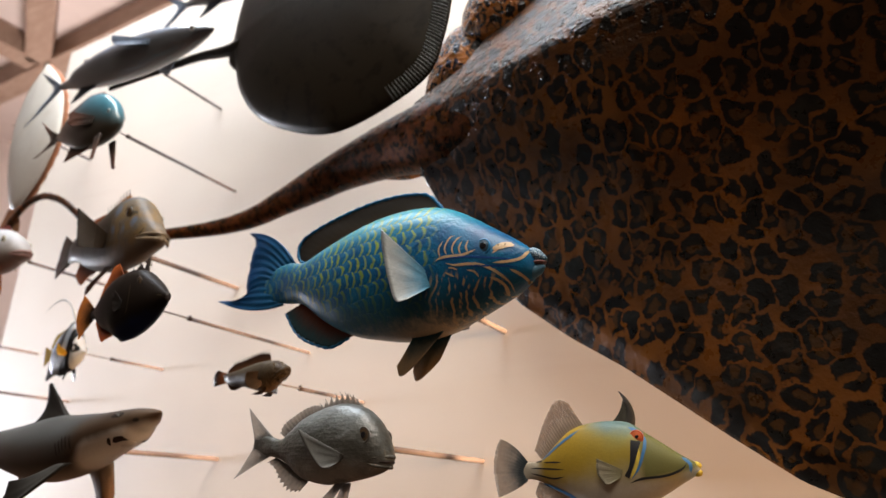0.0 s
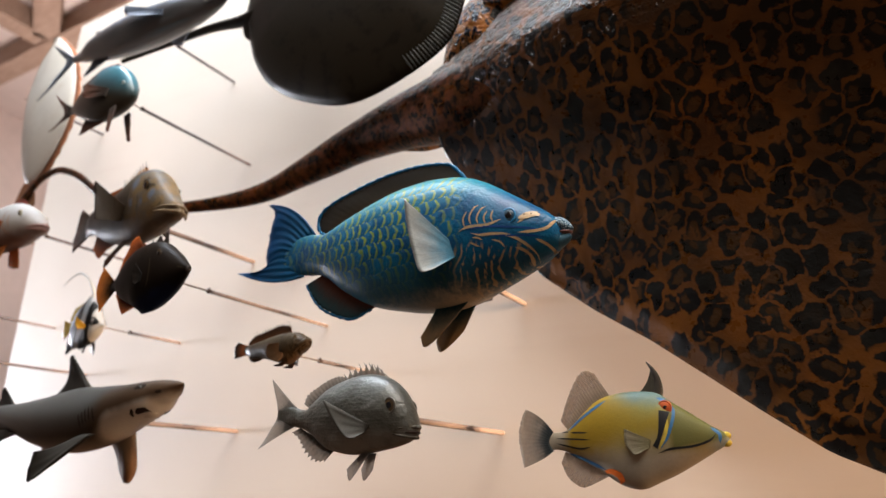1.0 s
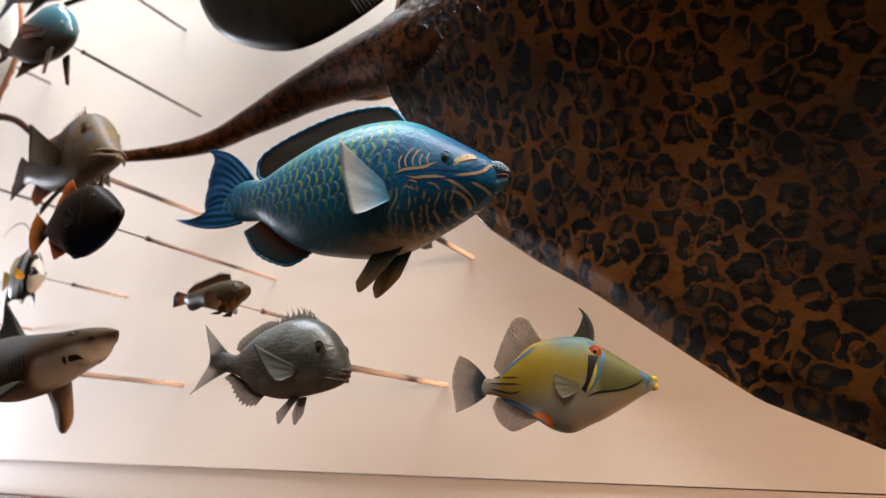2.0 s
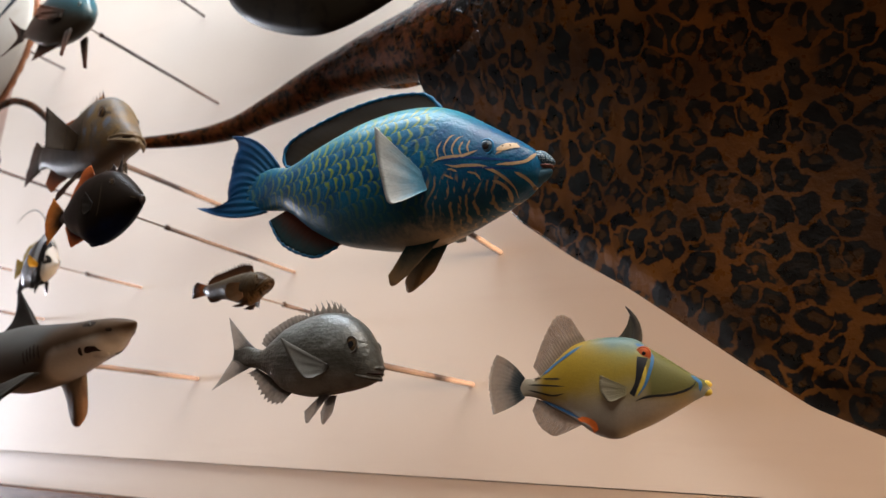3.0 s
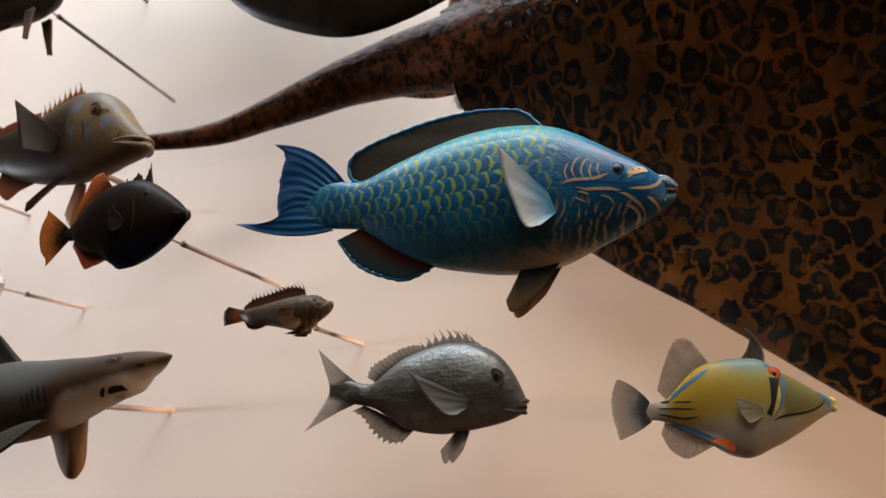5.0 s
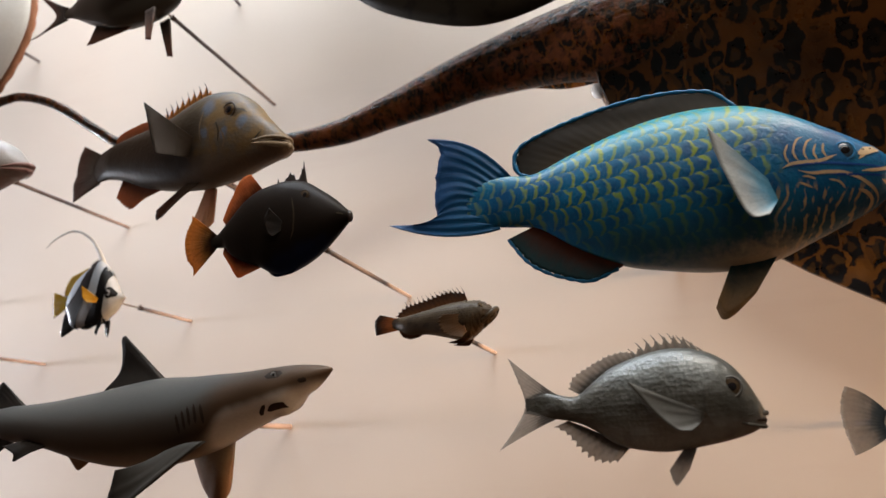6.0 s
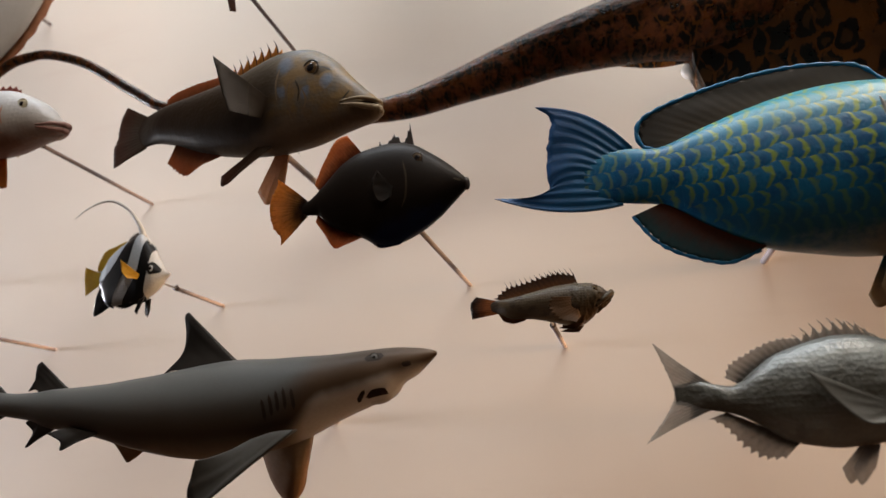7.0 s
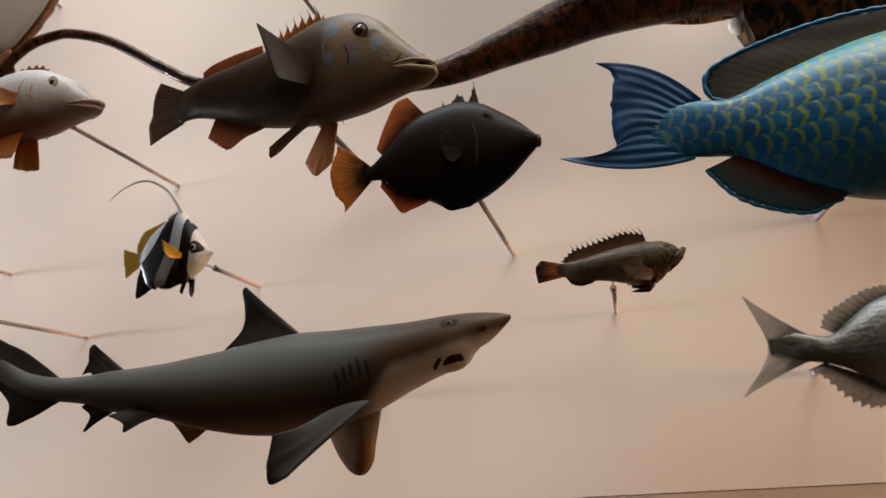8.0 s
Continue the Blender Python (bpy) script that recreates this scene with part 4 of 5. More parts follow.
    side_fins("pectoral_fin", t, rayed("emperor_pectoral", (0.036, 0.022, 0.012), (0.036, 0.025, 0.016), see=0.4, rough=0.7, clear=0.15), [(.382, .010), (.368, -.022)], [(.306, .081), (.316, .052), (.330, .010), (.346, -.026)], .042, .09, rays=12, thick=.0007, ridge=0.1)
    eyes(t, body, .455, .045, .0135, plain("emperor_iris", (0.075, 0.045, 0.02), 0.2, 0.3, 90, 0, 0.5), .6, plain("emperor_rim", (0.025, 0.018, 0.012), 0.4))
    lip = plain("emperor_lip", (0.15, 0.115, 0.075), 0.5, 0.35, 80)
    part("upper_lip", tube_mesh([(.51, -.038, -.026, .001), (.538, -.025, -.021, .0028), (.557, 0, -.021, .0036), (.538, .025, -.021, .0028), (.51, .038, -.026, .001)], 10, 30), lip, t)
    part("lower_lip", tube_mesh([(.51, -.038, -.031, .001), (.536, -.024, -.0325, .0042), (.556, 0, -.0335, .0062), (.536, .024, -.0325, .0042), (.51, .038, -.031, .001)], 10, 30), lip, t)
    part("mouth", ball(.54, 0, -.0275, .0185, .024, .0012), M_MOUTH, t)
    marks("gill_edge", t, body, plain("emperor_gill", (0.1, 0.07, 0.045), 0.5), [[(.426, .034), (.416, .018), (.418, -.01), (.426, -.036)], [(.444, .01), (.45, -.01), (.439, -.032)], [(.4, .06), (.395, .03), (.398, .0)]], .0035)
    marks("cheek_line", t, body, plain("emperor_blue", (0.03, 0.025, 0.018), 0.4), [[(.467, .046), (.478, .043), (.489, .036)], [(.52, -.004), (.512, -.014), (.503, -.026)], [(.43, .03), (.438, .01), (.436, -.01)]], .0028)


emperor_fish()


# ---- stonefish ----
def stonefish():
    t = thing("scorpionfish", "small mottled brown scorpionfish model with a spiny crest", "fish model", pose(-1.083, 1.125, 1.67, 0, 0, -1.5))
    body = Body([(.02, .012, -.01, .004), (.036, .010, -.009, .007), (.056, .011, -.018, .011), (.088, .016, -.021, .016), (.12, .021, -.029, .021), (.145, .023, -.036, .023), (.16, .022, -.033, .023), (.176, .02, -.021, .02), (.188, .014, -.013, .015), (.199, .006, -.004, .006)], 2.0)
    m = shaded_fish("stonefish_skin", (0.062, 0.046, 0.028), (0.042, 0.026, 0.012), (0.085, 0.047, 0.02), .02, -.035, 0, 0.42, 0.5, 0.0, 260, ((0.02, 0.011, 0.006), 45, 0.8))
    bm = body.mesh(80, 40)
    for q in bm.verts:
        if q.co.x > .145:
            q.co += Vector((0, 1, 1)) * 0.0025 * noise.noise(q.co * 190) + Vector((0, 0, 1)) * 0.0018 * noise.noise(q.co * 420)
    part("trunk", bm, m, t)
    brown = rayed("stonefish_fin_skin", (0.17, 0.065, 0.022), (0.05, 0.018, 0.008), see=0.35, vary=0.6, streaks=0.5)
    fin("tail_fin", t, rayed("stonefish_tail_skin", (0.30, 0.085, 0.02), (0.012, 0.006, 0.004), see=0.25), [(.036, .01), (.034, 0), (.036, -.009)], [(.006, .019), (-.002, .010), (-.003, .0), (-.001, -.014)], rays=9, thick=.0016)
    fin("spiny_dorsal_fin", t, brown, [(.045, .009), (.09, .015), (.13, .021), (.156, .021)], [(.033, .014), (.05, .029), (.074, .035), (.103, .042), (.123, .046), (.138, .044), (.15, .041)], rays=16, thick=.0012, scallop=.22)
    for i in range(14):
        x0 = .058 + .0073 * i
        z0 = body.at(x0)[1] - .002
        part("dorsal_spine", tube_mesh([(x0, 0, z0, .0009), (x0 - .003, 0, z0 + .015, .0007), (x0 - .0085, 0, z0 + .026, .0002)], 6, 6), M_COLLAR, t)
    fin("anal_fin", t, brown, [(.038, -.009), (.06, -.017), (.08, -.019)], [(.046, -.022), (.058, -.026), (.074, -.023)], rays=6, thick=.0014, scallop=.15)
    side_fins("pectoral_fin", t, rayed("stonefish_pectoral", (0.12, 0.055, 0.02), (0.075, 0.038, 0.016), see=0.25), [(.149, .002), (.157, -.026)], [(.118, .003), (.114, -.010), (.124, -.028), (.150, -.036)], .021, .028, rays=10, thick=.0009, scallop=.08)
    side_fins("pelvic_fin", t, brown, [(.15, -.033), (.158, -.034)], [(.124, -.039), (.135, -.041), (.15, -.042)], .01, .014, rays=5, thick=.0014)
    eyes(t, body, .178, .012, .004, plain("stonefish_iris", (0.16, 0.11, 0.06), 0.3), .5, m)
    part("jaw", tube_mesh([(.178, -.014, -.012, .003), (.193, -.011, .0, .004), (.2, 0, .008, .0045), (.193, .011, .0, .004), (.178, .014, -.012, .003)], 8, 24), m, t)
    for i in range(7):
        part("head_knob", ball(.15 + .006 * i, (-1) ** i * .008, .022 - .0012 * i, .0035, .0035, .003, 8, 6), m, t)


stonefish()


# ---- bannerfish ----
def bannerfish():
    t = thing("bannerfish", "black and white banded bannerfish model with a long trailing dorsal streamer", "fish model", pose(-1.843, 1.2, 1.8, 0, 0, -1.5))
    body = Body([(.03, .016, -.004, .003), (.042, .02, -.014, .006), (.06, .044, -.05, .011), (.085, .062, -.052, .016), (.105, .072, -.051, .019), (.122, .078, -.051, .02), (.136, .068, -.049, .021), (.15, .05, -.041, .02), (.163, .027, -.032, .017), (.173, .012, -.022, .012), (.182, .003, -.011, .007), (.19, -.001, -.005, .003)])
    white = shaded_fish("banner_white", (0.30, 0.33, 0.37), (0.34, 0.37, 0.40), (0.26, 0.26, 0.27), .08, -.05, 0, 0.5, 0.25, 0.0, 220)
    black = plain("banner_black", (0.005, 0.005, 0.006), 0.3)
    yellow = rayed("banner_yellow", (0.50, 0.34, 0.04), (0.45, 0.28, 0.03), see=0.35)
    part("trunk", body.mesh(80, 40), white, t)
    for side in (-1, 1):
        part("black_band", band_mesh(body, [(.139, .066), (.137, .022), (.131, -.004), (.113, -.031), (.092, -.056)], [(.155, .049), (.156, .02), (.153, -.011), (.148, -.03), (.146, -.050)], side, 40), black, t)
        part("black_band", band_mesh(body, [(.104, .074), (.08, .027), (.056, .0), (.039, -.012), (.044, -.042)], [(.119, .080), (.114, .025), (.096, -.013), (.082, -.034), (.074, -.057)], side, 40), black, t)
        part("eye_patch", band_mesh(body, [(.155, .012), (.159, .018), (.166, .017), (.178, .004)], [(.155, .002), (.160, -.005), (.168, -.004), (.177, -.001)], side), black, t)
    fin("tail_fin", t, yellow, [(.04, .013), (.036, .002), (.04, -.008)], [(.001, .029), (.002, .002), (.008, -.027)], rays=10, thick=.0016)
    fin("rear_dorsal_fin", t, yellow, [(.043, .019), (.065, .046), (.098, .068)], [(.03, .017), (.03, .034), (.042, .056), (.066, .064), (.086, .071)], rays=14, thick=.0014, scallop=.1)
    fin("spiny_dorsal_fin", t, black, [(.094, .066), (.118, .076)], [(.094, .078), (.106, .086), (.114, .088)], rays=5, thick=.002, scallop=.5)
    fin("anal_fin", t, black, [(.042, -.014), (.052, -.04), (.07, -.05)], [(.034, -.03), (.032, -.067), (.05, -.063)], rays=10, thick=.0016, scallop=.06)
    fin("belly_fin", t, black, [(.085, -.05), (.137, -.048)], [(.08, -.056), (.1, -.060), (.118, -.053)], rays=6, thick=.0016, scallop=.3)
    side_fins("pelvic_fin", t, black, [(.137, -.047), (.147, -.043)], [(.134, -.07), (.139, -.075), (.143, -.066)], .008, .014, rays=4, thick=.002)
    side_fins("pectoral_fin", t, rayed("banner_pectoral", (0.5, 0.26, 0.02), (0.5, 0.28, 0.03), see=0.2), [(.142, -.004), (.138, -.012)], [(.107, .024), (.112, .002), (.124, -.012)], .02, .032, rays=7, thick=.0012)
    part("streamer", tube_mesh([(.124, 0, .074, .008), (.118, 0, .09, .0055), (.106, 0, .109, .004), (.086, 0, .133, .0032), (.054, 0, .154, .0027), (.023, 0, .159, .0022), (-.014, 0, .148, .0016), (-.039, 0, .131, .0008)], 10, 60, 0.6), plain("banner_streamer", (0.40, 0.40, 0.39), 0.5), t)
    eyes(t, body, .160, .006, .0068, plain("banner_iris", (0.5, 0.5, 0.5), 0.25), .62, black)


bannerfish()


# ---- reef shark ----
def reef_shark():
    t = thing("reef_shark", "grey reef shark model with black fin tips and a pale belly", "fish model", pose(-1.9, 1.03, 1.6))
    body = Body([(-.09, .08, .045, .004), (-.02, .028, -.012, .01), (.04, -.008, -.045, .016), (.1, -.023, -.057, .02), (.153, -.025, -.066, .025), (.192, -.022, -.079, .031), (.23, -.022, -.084, .037), (.287, -.02, -.098, .046), (.332, -.016, -.111, .052), (.377, -.012, -.121, .057),
                 (.413, -.007, -.127, .06), (.465, -.001, -.131, .062), (.5, .001, -.13, .063), (.549, -.001, -.122, .064), (.598, -.001, -.108, .064), (.646, -.001, -.086, .06), (.693, .002, -.068, .053), (.722, .004, -.06, .042), (.736, .004, -.042, .036), (.756, .003, -.032, .026), (.774, .001, -.017, .014), (.785, -.002, -.007, .004)], 2.0, 0.05)
    m, nt, b = shader("shark_skin", 0.48, 0.0, 0.0)
    v = coords(nt)
    x, y, z = split(nt, v)
    wob = calc(nt, "MULTIPLY", calc(nt, "SUBTRACT", grain(nt, v, 14, 3), 0.5), 0.018)
    border = calc(nt, "ADD", calc(nt, "ADD", calc(nt, "MULTIPLY", step(nt, x, .575, .65), .056), calc(nt, "MULTIPLY", step(nt, x, .63, .79), .036)), -.108)
    h = calc(nt, "SUBTRACT", calc(nt, "ADD", z, calc(nt, "MULTIPLY", wob, 0.7)), border)
    head = step(nt, x, .56, .65)
    pale = blend(nt, head, (0.30, 0.235, 0.17), (0.44, 0.41, 0.37))
    # brown of the lower flank includes painted warm bounce; the head's border is plain brown
    edge = blend(nt, head, (0.032, 0.019, 0.011), (0.065, 0.040, 0.024))
    c = blend(nt, step(nt, calc(nt, "MULTIPLY", h, calc(nt, "ADD", calc(nt, "MULTIPLY", head, 1.3), 0.7)), -.026, .008), pale, edge)
    c = blend(nt, step(nt, h, .004, .075), c, (0.064, 0.067, 0.066))
    c = blend(nt, calc(nt, "MULTIPLY", grain(nt, v, 220, 3), 0.22), c, (0.03, 0.025, 0.02))
    put(nt, c, b)
    relief(nt, b, grain(nt, v, 500, 3), 0.2, 0.0005)
    part("trunk", body.mesh(120, 56), m, t)
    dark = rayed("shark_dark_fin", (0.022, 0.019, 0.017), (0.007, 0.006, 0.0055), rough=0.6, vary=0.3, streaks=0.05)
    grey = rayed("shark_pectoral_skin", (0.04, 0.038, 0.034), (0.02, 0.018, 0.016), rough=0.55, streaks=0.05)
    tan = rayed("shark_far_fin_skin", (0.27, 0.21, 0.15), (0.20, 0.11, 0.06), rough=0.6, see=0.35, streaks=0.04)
    fin("dorsal_fin", t, dark, [(.408, -.012), (.45, -.008), (.497, -.002)], [(.375, -.008), (.402, .018), (.407, .045), (.4035, .074), (.408, .08)], mid=[(.395, -.004), (.425, .015), (.462, .029)], rays=6, thick=.007, ridge=0.0)
    fin("second_dorsal_fin", t, dark, [(.163, -.026), (.185, -.025), (.213, -.023)], [(.139, -.021), (.148, -.004), (.149, .017), (.156, .023)], mid=[(.152, -.019), (.166, -.006), (.187, -.003)], rays=5, thick=.004, ridge=0.0)
    fin("upper_tail_lobe", t, dark, [(.105, -.03), (.04, -.018), (-.08, .05)], [(.085, -.012), (.03, .024), (-.02, .048), (-.13, .11)], rays=8, thick=.005, ridge=0.0)
    fin("lower_tail_lobe", t, dark, [(.11, -.052), (.06, -.04), (-.01, -.01)], [(.09, -.062), (.055, -.077), (.014, -.086), (.012, -.055), (-.01, -.03)], rays=8, thick=.005, ridge=0.0)
    fin("anal_fin", t, dark, [(.155, -.062), (.2, -.076)], [(.142, -.068), (.158, -.083), (.148, -.104), (.17, -.092)], rays=5, thick=.004, ridge=0.0)
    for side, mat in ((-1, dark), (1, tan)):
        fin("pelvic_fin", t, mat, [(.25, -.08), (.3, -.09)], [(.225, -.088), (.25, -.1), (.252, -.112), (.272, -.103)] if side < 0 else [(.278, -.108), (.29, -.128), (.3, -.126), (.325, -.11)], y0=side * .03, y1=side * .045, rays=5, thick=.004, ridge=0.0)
    fin("pectoral_fin", t, grey, [(.615, -.098), (.585, -.100), (.555, -.108)], [(.52, -.182), (.50, -.188), (.495, -.17), (.503, -.132)], mid=[(.565, -.14), (.545, -.14), (.528, -.124)], y0=-.058, y1=-.10, rays=6, thick=.006, ridge=0.0)
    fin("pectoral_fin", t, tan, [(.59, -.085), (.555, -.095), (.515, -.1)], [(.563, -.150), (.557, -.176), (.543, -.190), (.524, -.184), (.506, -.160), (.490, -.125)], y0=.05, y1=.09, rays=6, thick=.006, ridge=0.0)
    slit = plain("gill_slit", (0.02, 0.014, 0.011), 0.6)
    marks("gill_slit", t, body, slit, [[(x, z), (x + .003, z - .015), (x + .003, z - .028)] for x, z in ((.568, -.058), (.578, -.053), (.587, -.048), (.597, -.045), (.608, -.046))], .0046)
    part("eye_socket", ribbon_mesh(body, [(.7005, -.0125), (.712, -.0105), (.724, -.0090)], .0105, -1, 24), slit, t)
    eyes(t, body, .712, -.011, .0056, plain("shark_iris", (0.22, 0.23, 0.23), 0.25), .5, plain("shark_eye_rim", (0.05, 0.045, 0.04), 0.4))
    marks("nostril", t, body, slit, [[(.757, -.0175), (.752, -.020), (.746, -.0205)]], .0062)
    for side in (-1, 1):
        part("mouth", band_mesh(body, [(.698, -.0600), (.709, -.0515), (.7235, -.0490)], [(.700, -.0615), (.711, -.0590), (.7245, -.0560)], side), M_MOUTH, t)
    part("lower_jaw", tube_mesh([(.680, 0, -.0575, .0095), (.700, 0, -.0592, .0082), (.714, 0, -.0592, .0058), (.7240, 0, -.0580, .0015)], 18, 24, 2.2), m, t)
    marks("lip_fold", t, body, slit, [[(.7, -.052), (.692, -.06), (.686, -.066)]], .004)


reef_shark()


# ---- pale snapper with red fins ----
def snapper():
    t = thing("snapper", "white snapper model with a red-brown crest and orange fins", "fish model", pose(-2.05, 1.08, 2.05))
    body = Body([(-.33, .05, .02, .006), (-.26, .055, .005, .016), (-.16, .08, -.02, .032), (-.06, .095, -.03, .044), (.03, .093, -.03, .048), (.08, .098, -.028, .048), (.122, .092, -.025, .046), (.15, .08, -.018, .042), (.187, .06, -.01, .034), (.207, .04, -.008, .026), (.225, .024, -.004, .017), (.238, .012, .002, .005)])
    m = shaded_fish("snapper_skin", (0.40, 0.40, 0.40), (0.34, 0.31, 0.29), (0.17, 0.085, 0.06), .07, -.02, 0, 0.5, 0.25, 0.05, 120)
    part("trunk", body.mesh(90, 48), m, t)
    red = rayed("snapper_red", (0.24, 0.07, 0.05), (0.20, 0.05, 0.04), see=0.25)
    orange = rayed("snapper_orange", (0.5, 0.16, 0.03), (0.58, 0.26, 0.08), see=0.4)
    fin("dorsal_fin", t, red, [(-.24, .055), (-.1, .088), (0, .09), (.12, .09)], [(-.26, .085), (-.12, .12), (.0, .104), (.04, .116), (.07, .124), (.1, .12), (.118, .108)], rays=24, thick=.002, scallop=.25)
    fin("tail_fin", t, red, [(-.31, .05), (-.31, .02)], [(-.41, .12), (-.38, .03), (-.41, -.05)], rays=12, thick=.003)
    fin("anal_fin", t, orange, [(-.2, -.01), (-.1, -.026)], [(-.23, -.07), (-.15, -.07)], rays=8, thick=.002)
    side_fins("pelvic_fin", t, orange, [(.05, -.024), (.092, -.022)], [(.03, -.065), (.06, -.075), (.09, -.078)], .016, .03, rays=7, thick=.0018)
    side_fins("pectoral_fin", t, rayed("snapper_pectoral", (0.30, 0.09, 0.03), (0.62, 0.36, 0.08), see=0.25), [(.105, .035), (.1, .015)], [(.0, .085), (.02, .04), (.06, .005)], .046, .07, rays=10, thick=.0014)
    eyes(t, body, .165, .05, .0105, plain("snapper_iris", (0.30, 0.26, 0.18), 0.25), .55, plain("snapper_rim", (0.3, 0.27, 0.2), 0.4))
    lip = plain("snapper_lip", (0.26, 0.15, 0.13), 0.5)
    part("upper_lip", tube_mesh([(.195, -.030, .008, .001), (.222, -.017, .012, .004), (.239, 0, .012, .0055), (.222, .017, .012, .004), (.195, .030, .008, .001)], 10, 24), lip, t)
    part("lower_lip", tube_mesh([(.195, -.029, .004, .001), (.218, -.016, .003, .004), (.235, 0, .002, .0055), (.218, .016, .003, .004), (.195, .029, .004, .001)], 10, 24), lip, t)
    marks("gill_edge", t, body, plain("snapper_gill", (0.3, 0.15, 0.1), 0.5), [[(.115, .07), (.107, .04), (.115, .01), (.135, -.005)], [(.132, .05), (.13, .03), (.135, .01)]], .003)


snapper()


# ---- turquoise-headed fish, silver fish, pale flatfish ----
def turquoise_fish():
    t = thing("jack_fish", "dark fish model with a turquoise blunt head", "fish model", pose(-1.8, 1.03, 2.3))
    body = Body([(.07, .065, .05, .003), (.105, .075, .045, .008), (.15, .105, .02, .019), (.2, .128, -.005, .027), (.243, .14, -.012, .031), (.29, .13, -.01, .031), (.325, .108, .0, .027), (.35, .078, .012, .019), (.364, .045, .025, .007)], 2.4)
    m, nt, b = shader("jack_skin", 0.35, 0.0, 0.4)
    v = coords(nt)
    x, y, z = split(nt, v)
    c = blend(nt, step(nt, calc(nt, "ADD", z, calc(nt, "MULTIPLY", x, .35)), .13, .22), (0.03, 0.024, 0.016), (0.04, 0.17, 0.23))
    put(nt, blend(nt, calc(nt, "MULTIPLY", grain(nt, v, 60, 4), 0.4), c, (0.03, 0.03, 0.03)), b)
    part("trunk", body.mesh(70, 40), m, t)
    f = rayed("jack_fin", (0.05, 0.04, 0.035), (0.16, 0.08, 0.06), see=0.2)
    fin("tail_fin", t, f, [(.09, .073), (.08, .058), (.09, .046)], [(-.005, .14), (.02, .11), (.06, .06), (.03, .03), (-.005, .02)], mid=[(.045, .1), (.065, .06), (.045, .035)], rays=10, thick=.003)
    fin("anal_fin", t, f, [(.17, .012), (.26, -.01)], [(.15, -.03), (.19, -.025), (.24, -.018)], rays=8, thick=.002)
    side_fins("pelvic_fin", t, f, [(.305, -.006), (.325, .0)], [(.318, -.075), (.33, -.078)], .02, .03, rays=4, thick=.003)
    fin("dorsal_fin", t, f, [(.14, .1), (.24, .138), (.29, .13)], [(.12, .125), (.2, .155), (.27, .15)], rays=12, thick=.002)
    side_fins("pectoral_fin", t, f, [(.3, .05), (.295, .03)], [(.22, .08), (.21, .05), (.23, .035)], .032, .045, rays=6, thick=.002)
    eyes(t, body, .34, .06, .007, plain("jack_iris", (0.25, 0.3, 0.3), 0.25), .5)


turquoise_fish()


def silver_fish(o, s, label, back, tilt):
    t = thing("mackerel", label, "fish model", pose(*o, 0, tilt, 0) @ Matrix.Diagonal((s, s, s, 1)))
    body = Body([(.06, .008, -.008, .006), (.12, .02, -.018, .016), (.2, .038, -.036, .032), (.32, .054, -.05, .046), (.45, .058, -.054, .05), (.56, .052, -.048, .046), (.66, .036, -.034, .034), (.73, .018, -.018, .018), (.77, .004, -.006, .004)], 2.0)
    m = shaded_fish("mackerel_skin", back, (0.07, 0.075, 0.085), (0.12, 0.12, 0.125), .05, -.04, 0, 0.3, 0.2, 0.4)
    part("trunk", body.mesh(80, 40), m, t)
    f = rayed("mackerel_fin", (0.10, 0.13, 0.18), (0.16, 0.2, 0.27))
    dk = rayed("mackerel_dark_fin", (0.04, 0.045, 0.06), (0.05, 0.06, 0.08))
    fin("tail_fin", t, f, [(.08, .008), (.07, 0), (.08, -.008)], [(-.06, .09), (.0, .04), (.04, 0), (-.005, -.05), (-.08, -.11)], mid=[(.03, .04), (.055, 0), (.025, -.045)], rays=10, thick=.004)
    fin("dorsal_fin", t, dk, [(.36, .055), (.47, .058)], [(.33, .1), (.36, .105), (.42, .08)], rays=8, thick=.003)
    fin("rear_dorsal_fin", t, dk, [(.2, .038), (.28, .05)], [(.17, .075), (.2, .07), (.25, .058)], rays=6, thick=.003)
    fin("anal_fin", t, dk, [(.2, -.036), (.28, -.046)], [(.16, -.08), (.19, -.075), (.25, -.055)], rays=6, thick=.003)
    side_fins("pectoral_fin", t, f, [(.57, .0), (.565, -.016)], [(.44, .03), (.45, .0), (.5, -.02)], .045, .08, rays=6, thick=.003)
    eyes(t, body, .71, .006, .011, plain("mackerel_iris", (0.3, 0.3, 0.28), 0.25), .55)
    marks("mouth_line", t, body, M_MOUTH, [[(.765, -.004), (.74, -.006), (.71, -.012)]], .003)
    return t


silver_fish((-1.965, 1.1, 2.625), 0.96, "blue-grey mackerel model with dark fins", (0.17, 0.23, 0.33), 3.0)
silver_fish((-1.72, 1.3, 2.98), 1.0, "pale blue mackerel model high on the wall", (0.27, 0.36, 0.48), 2.0)


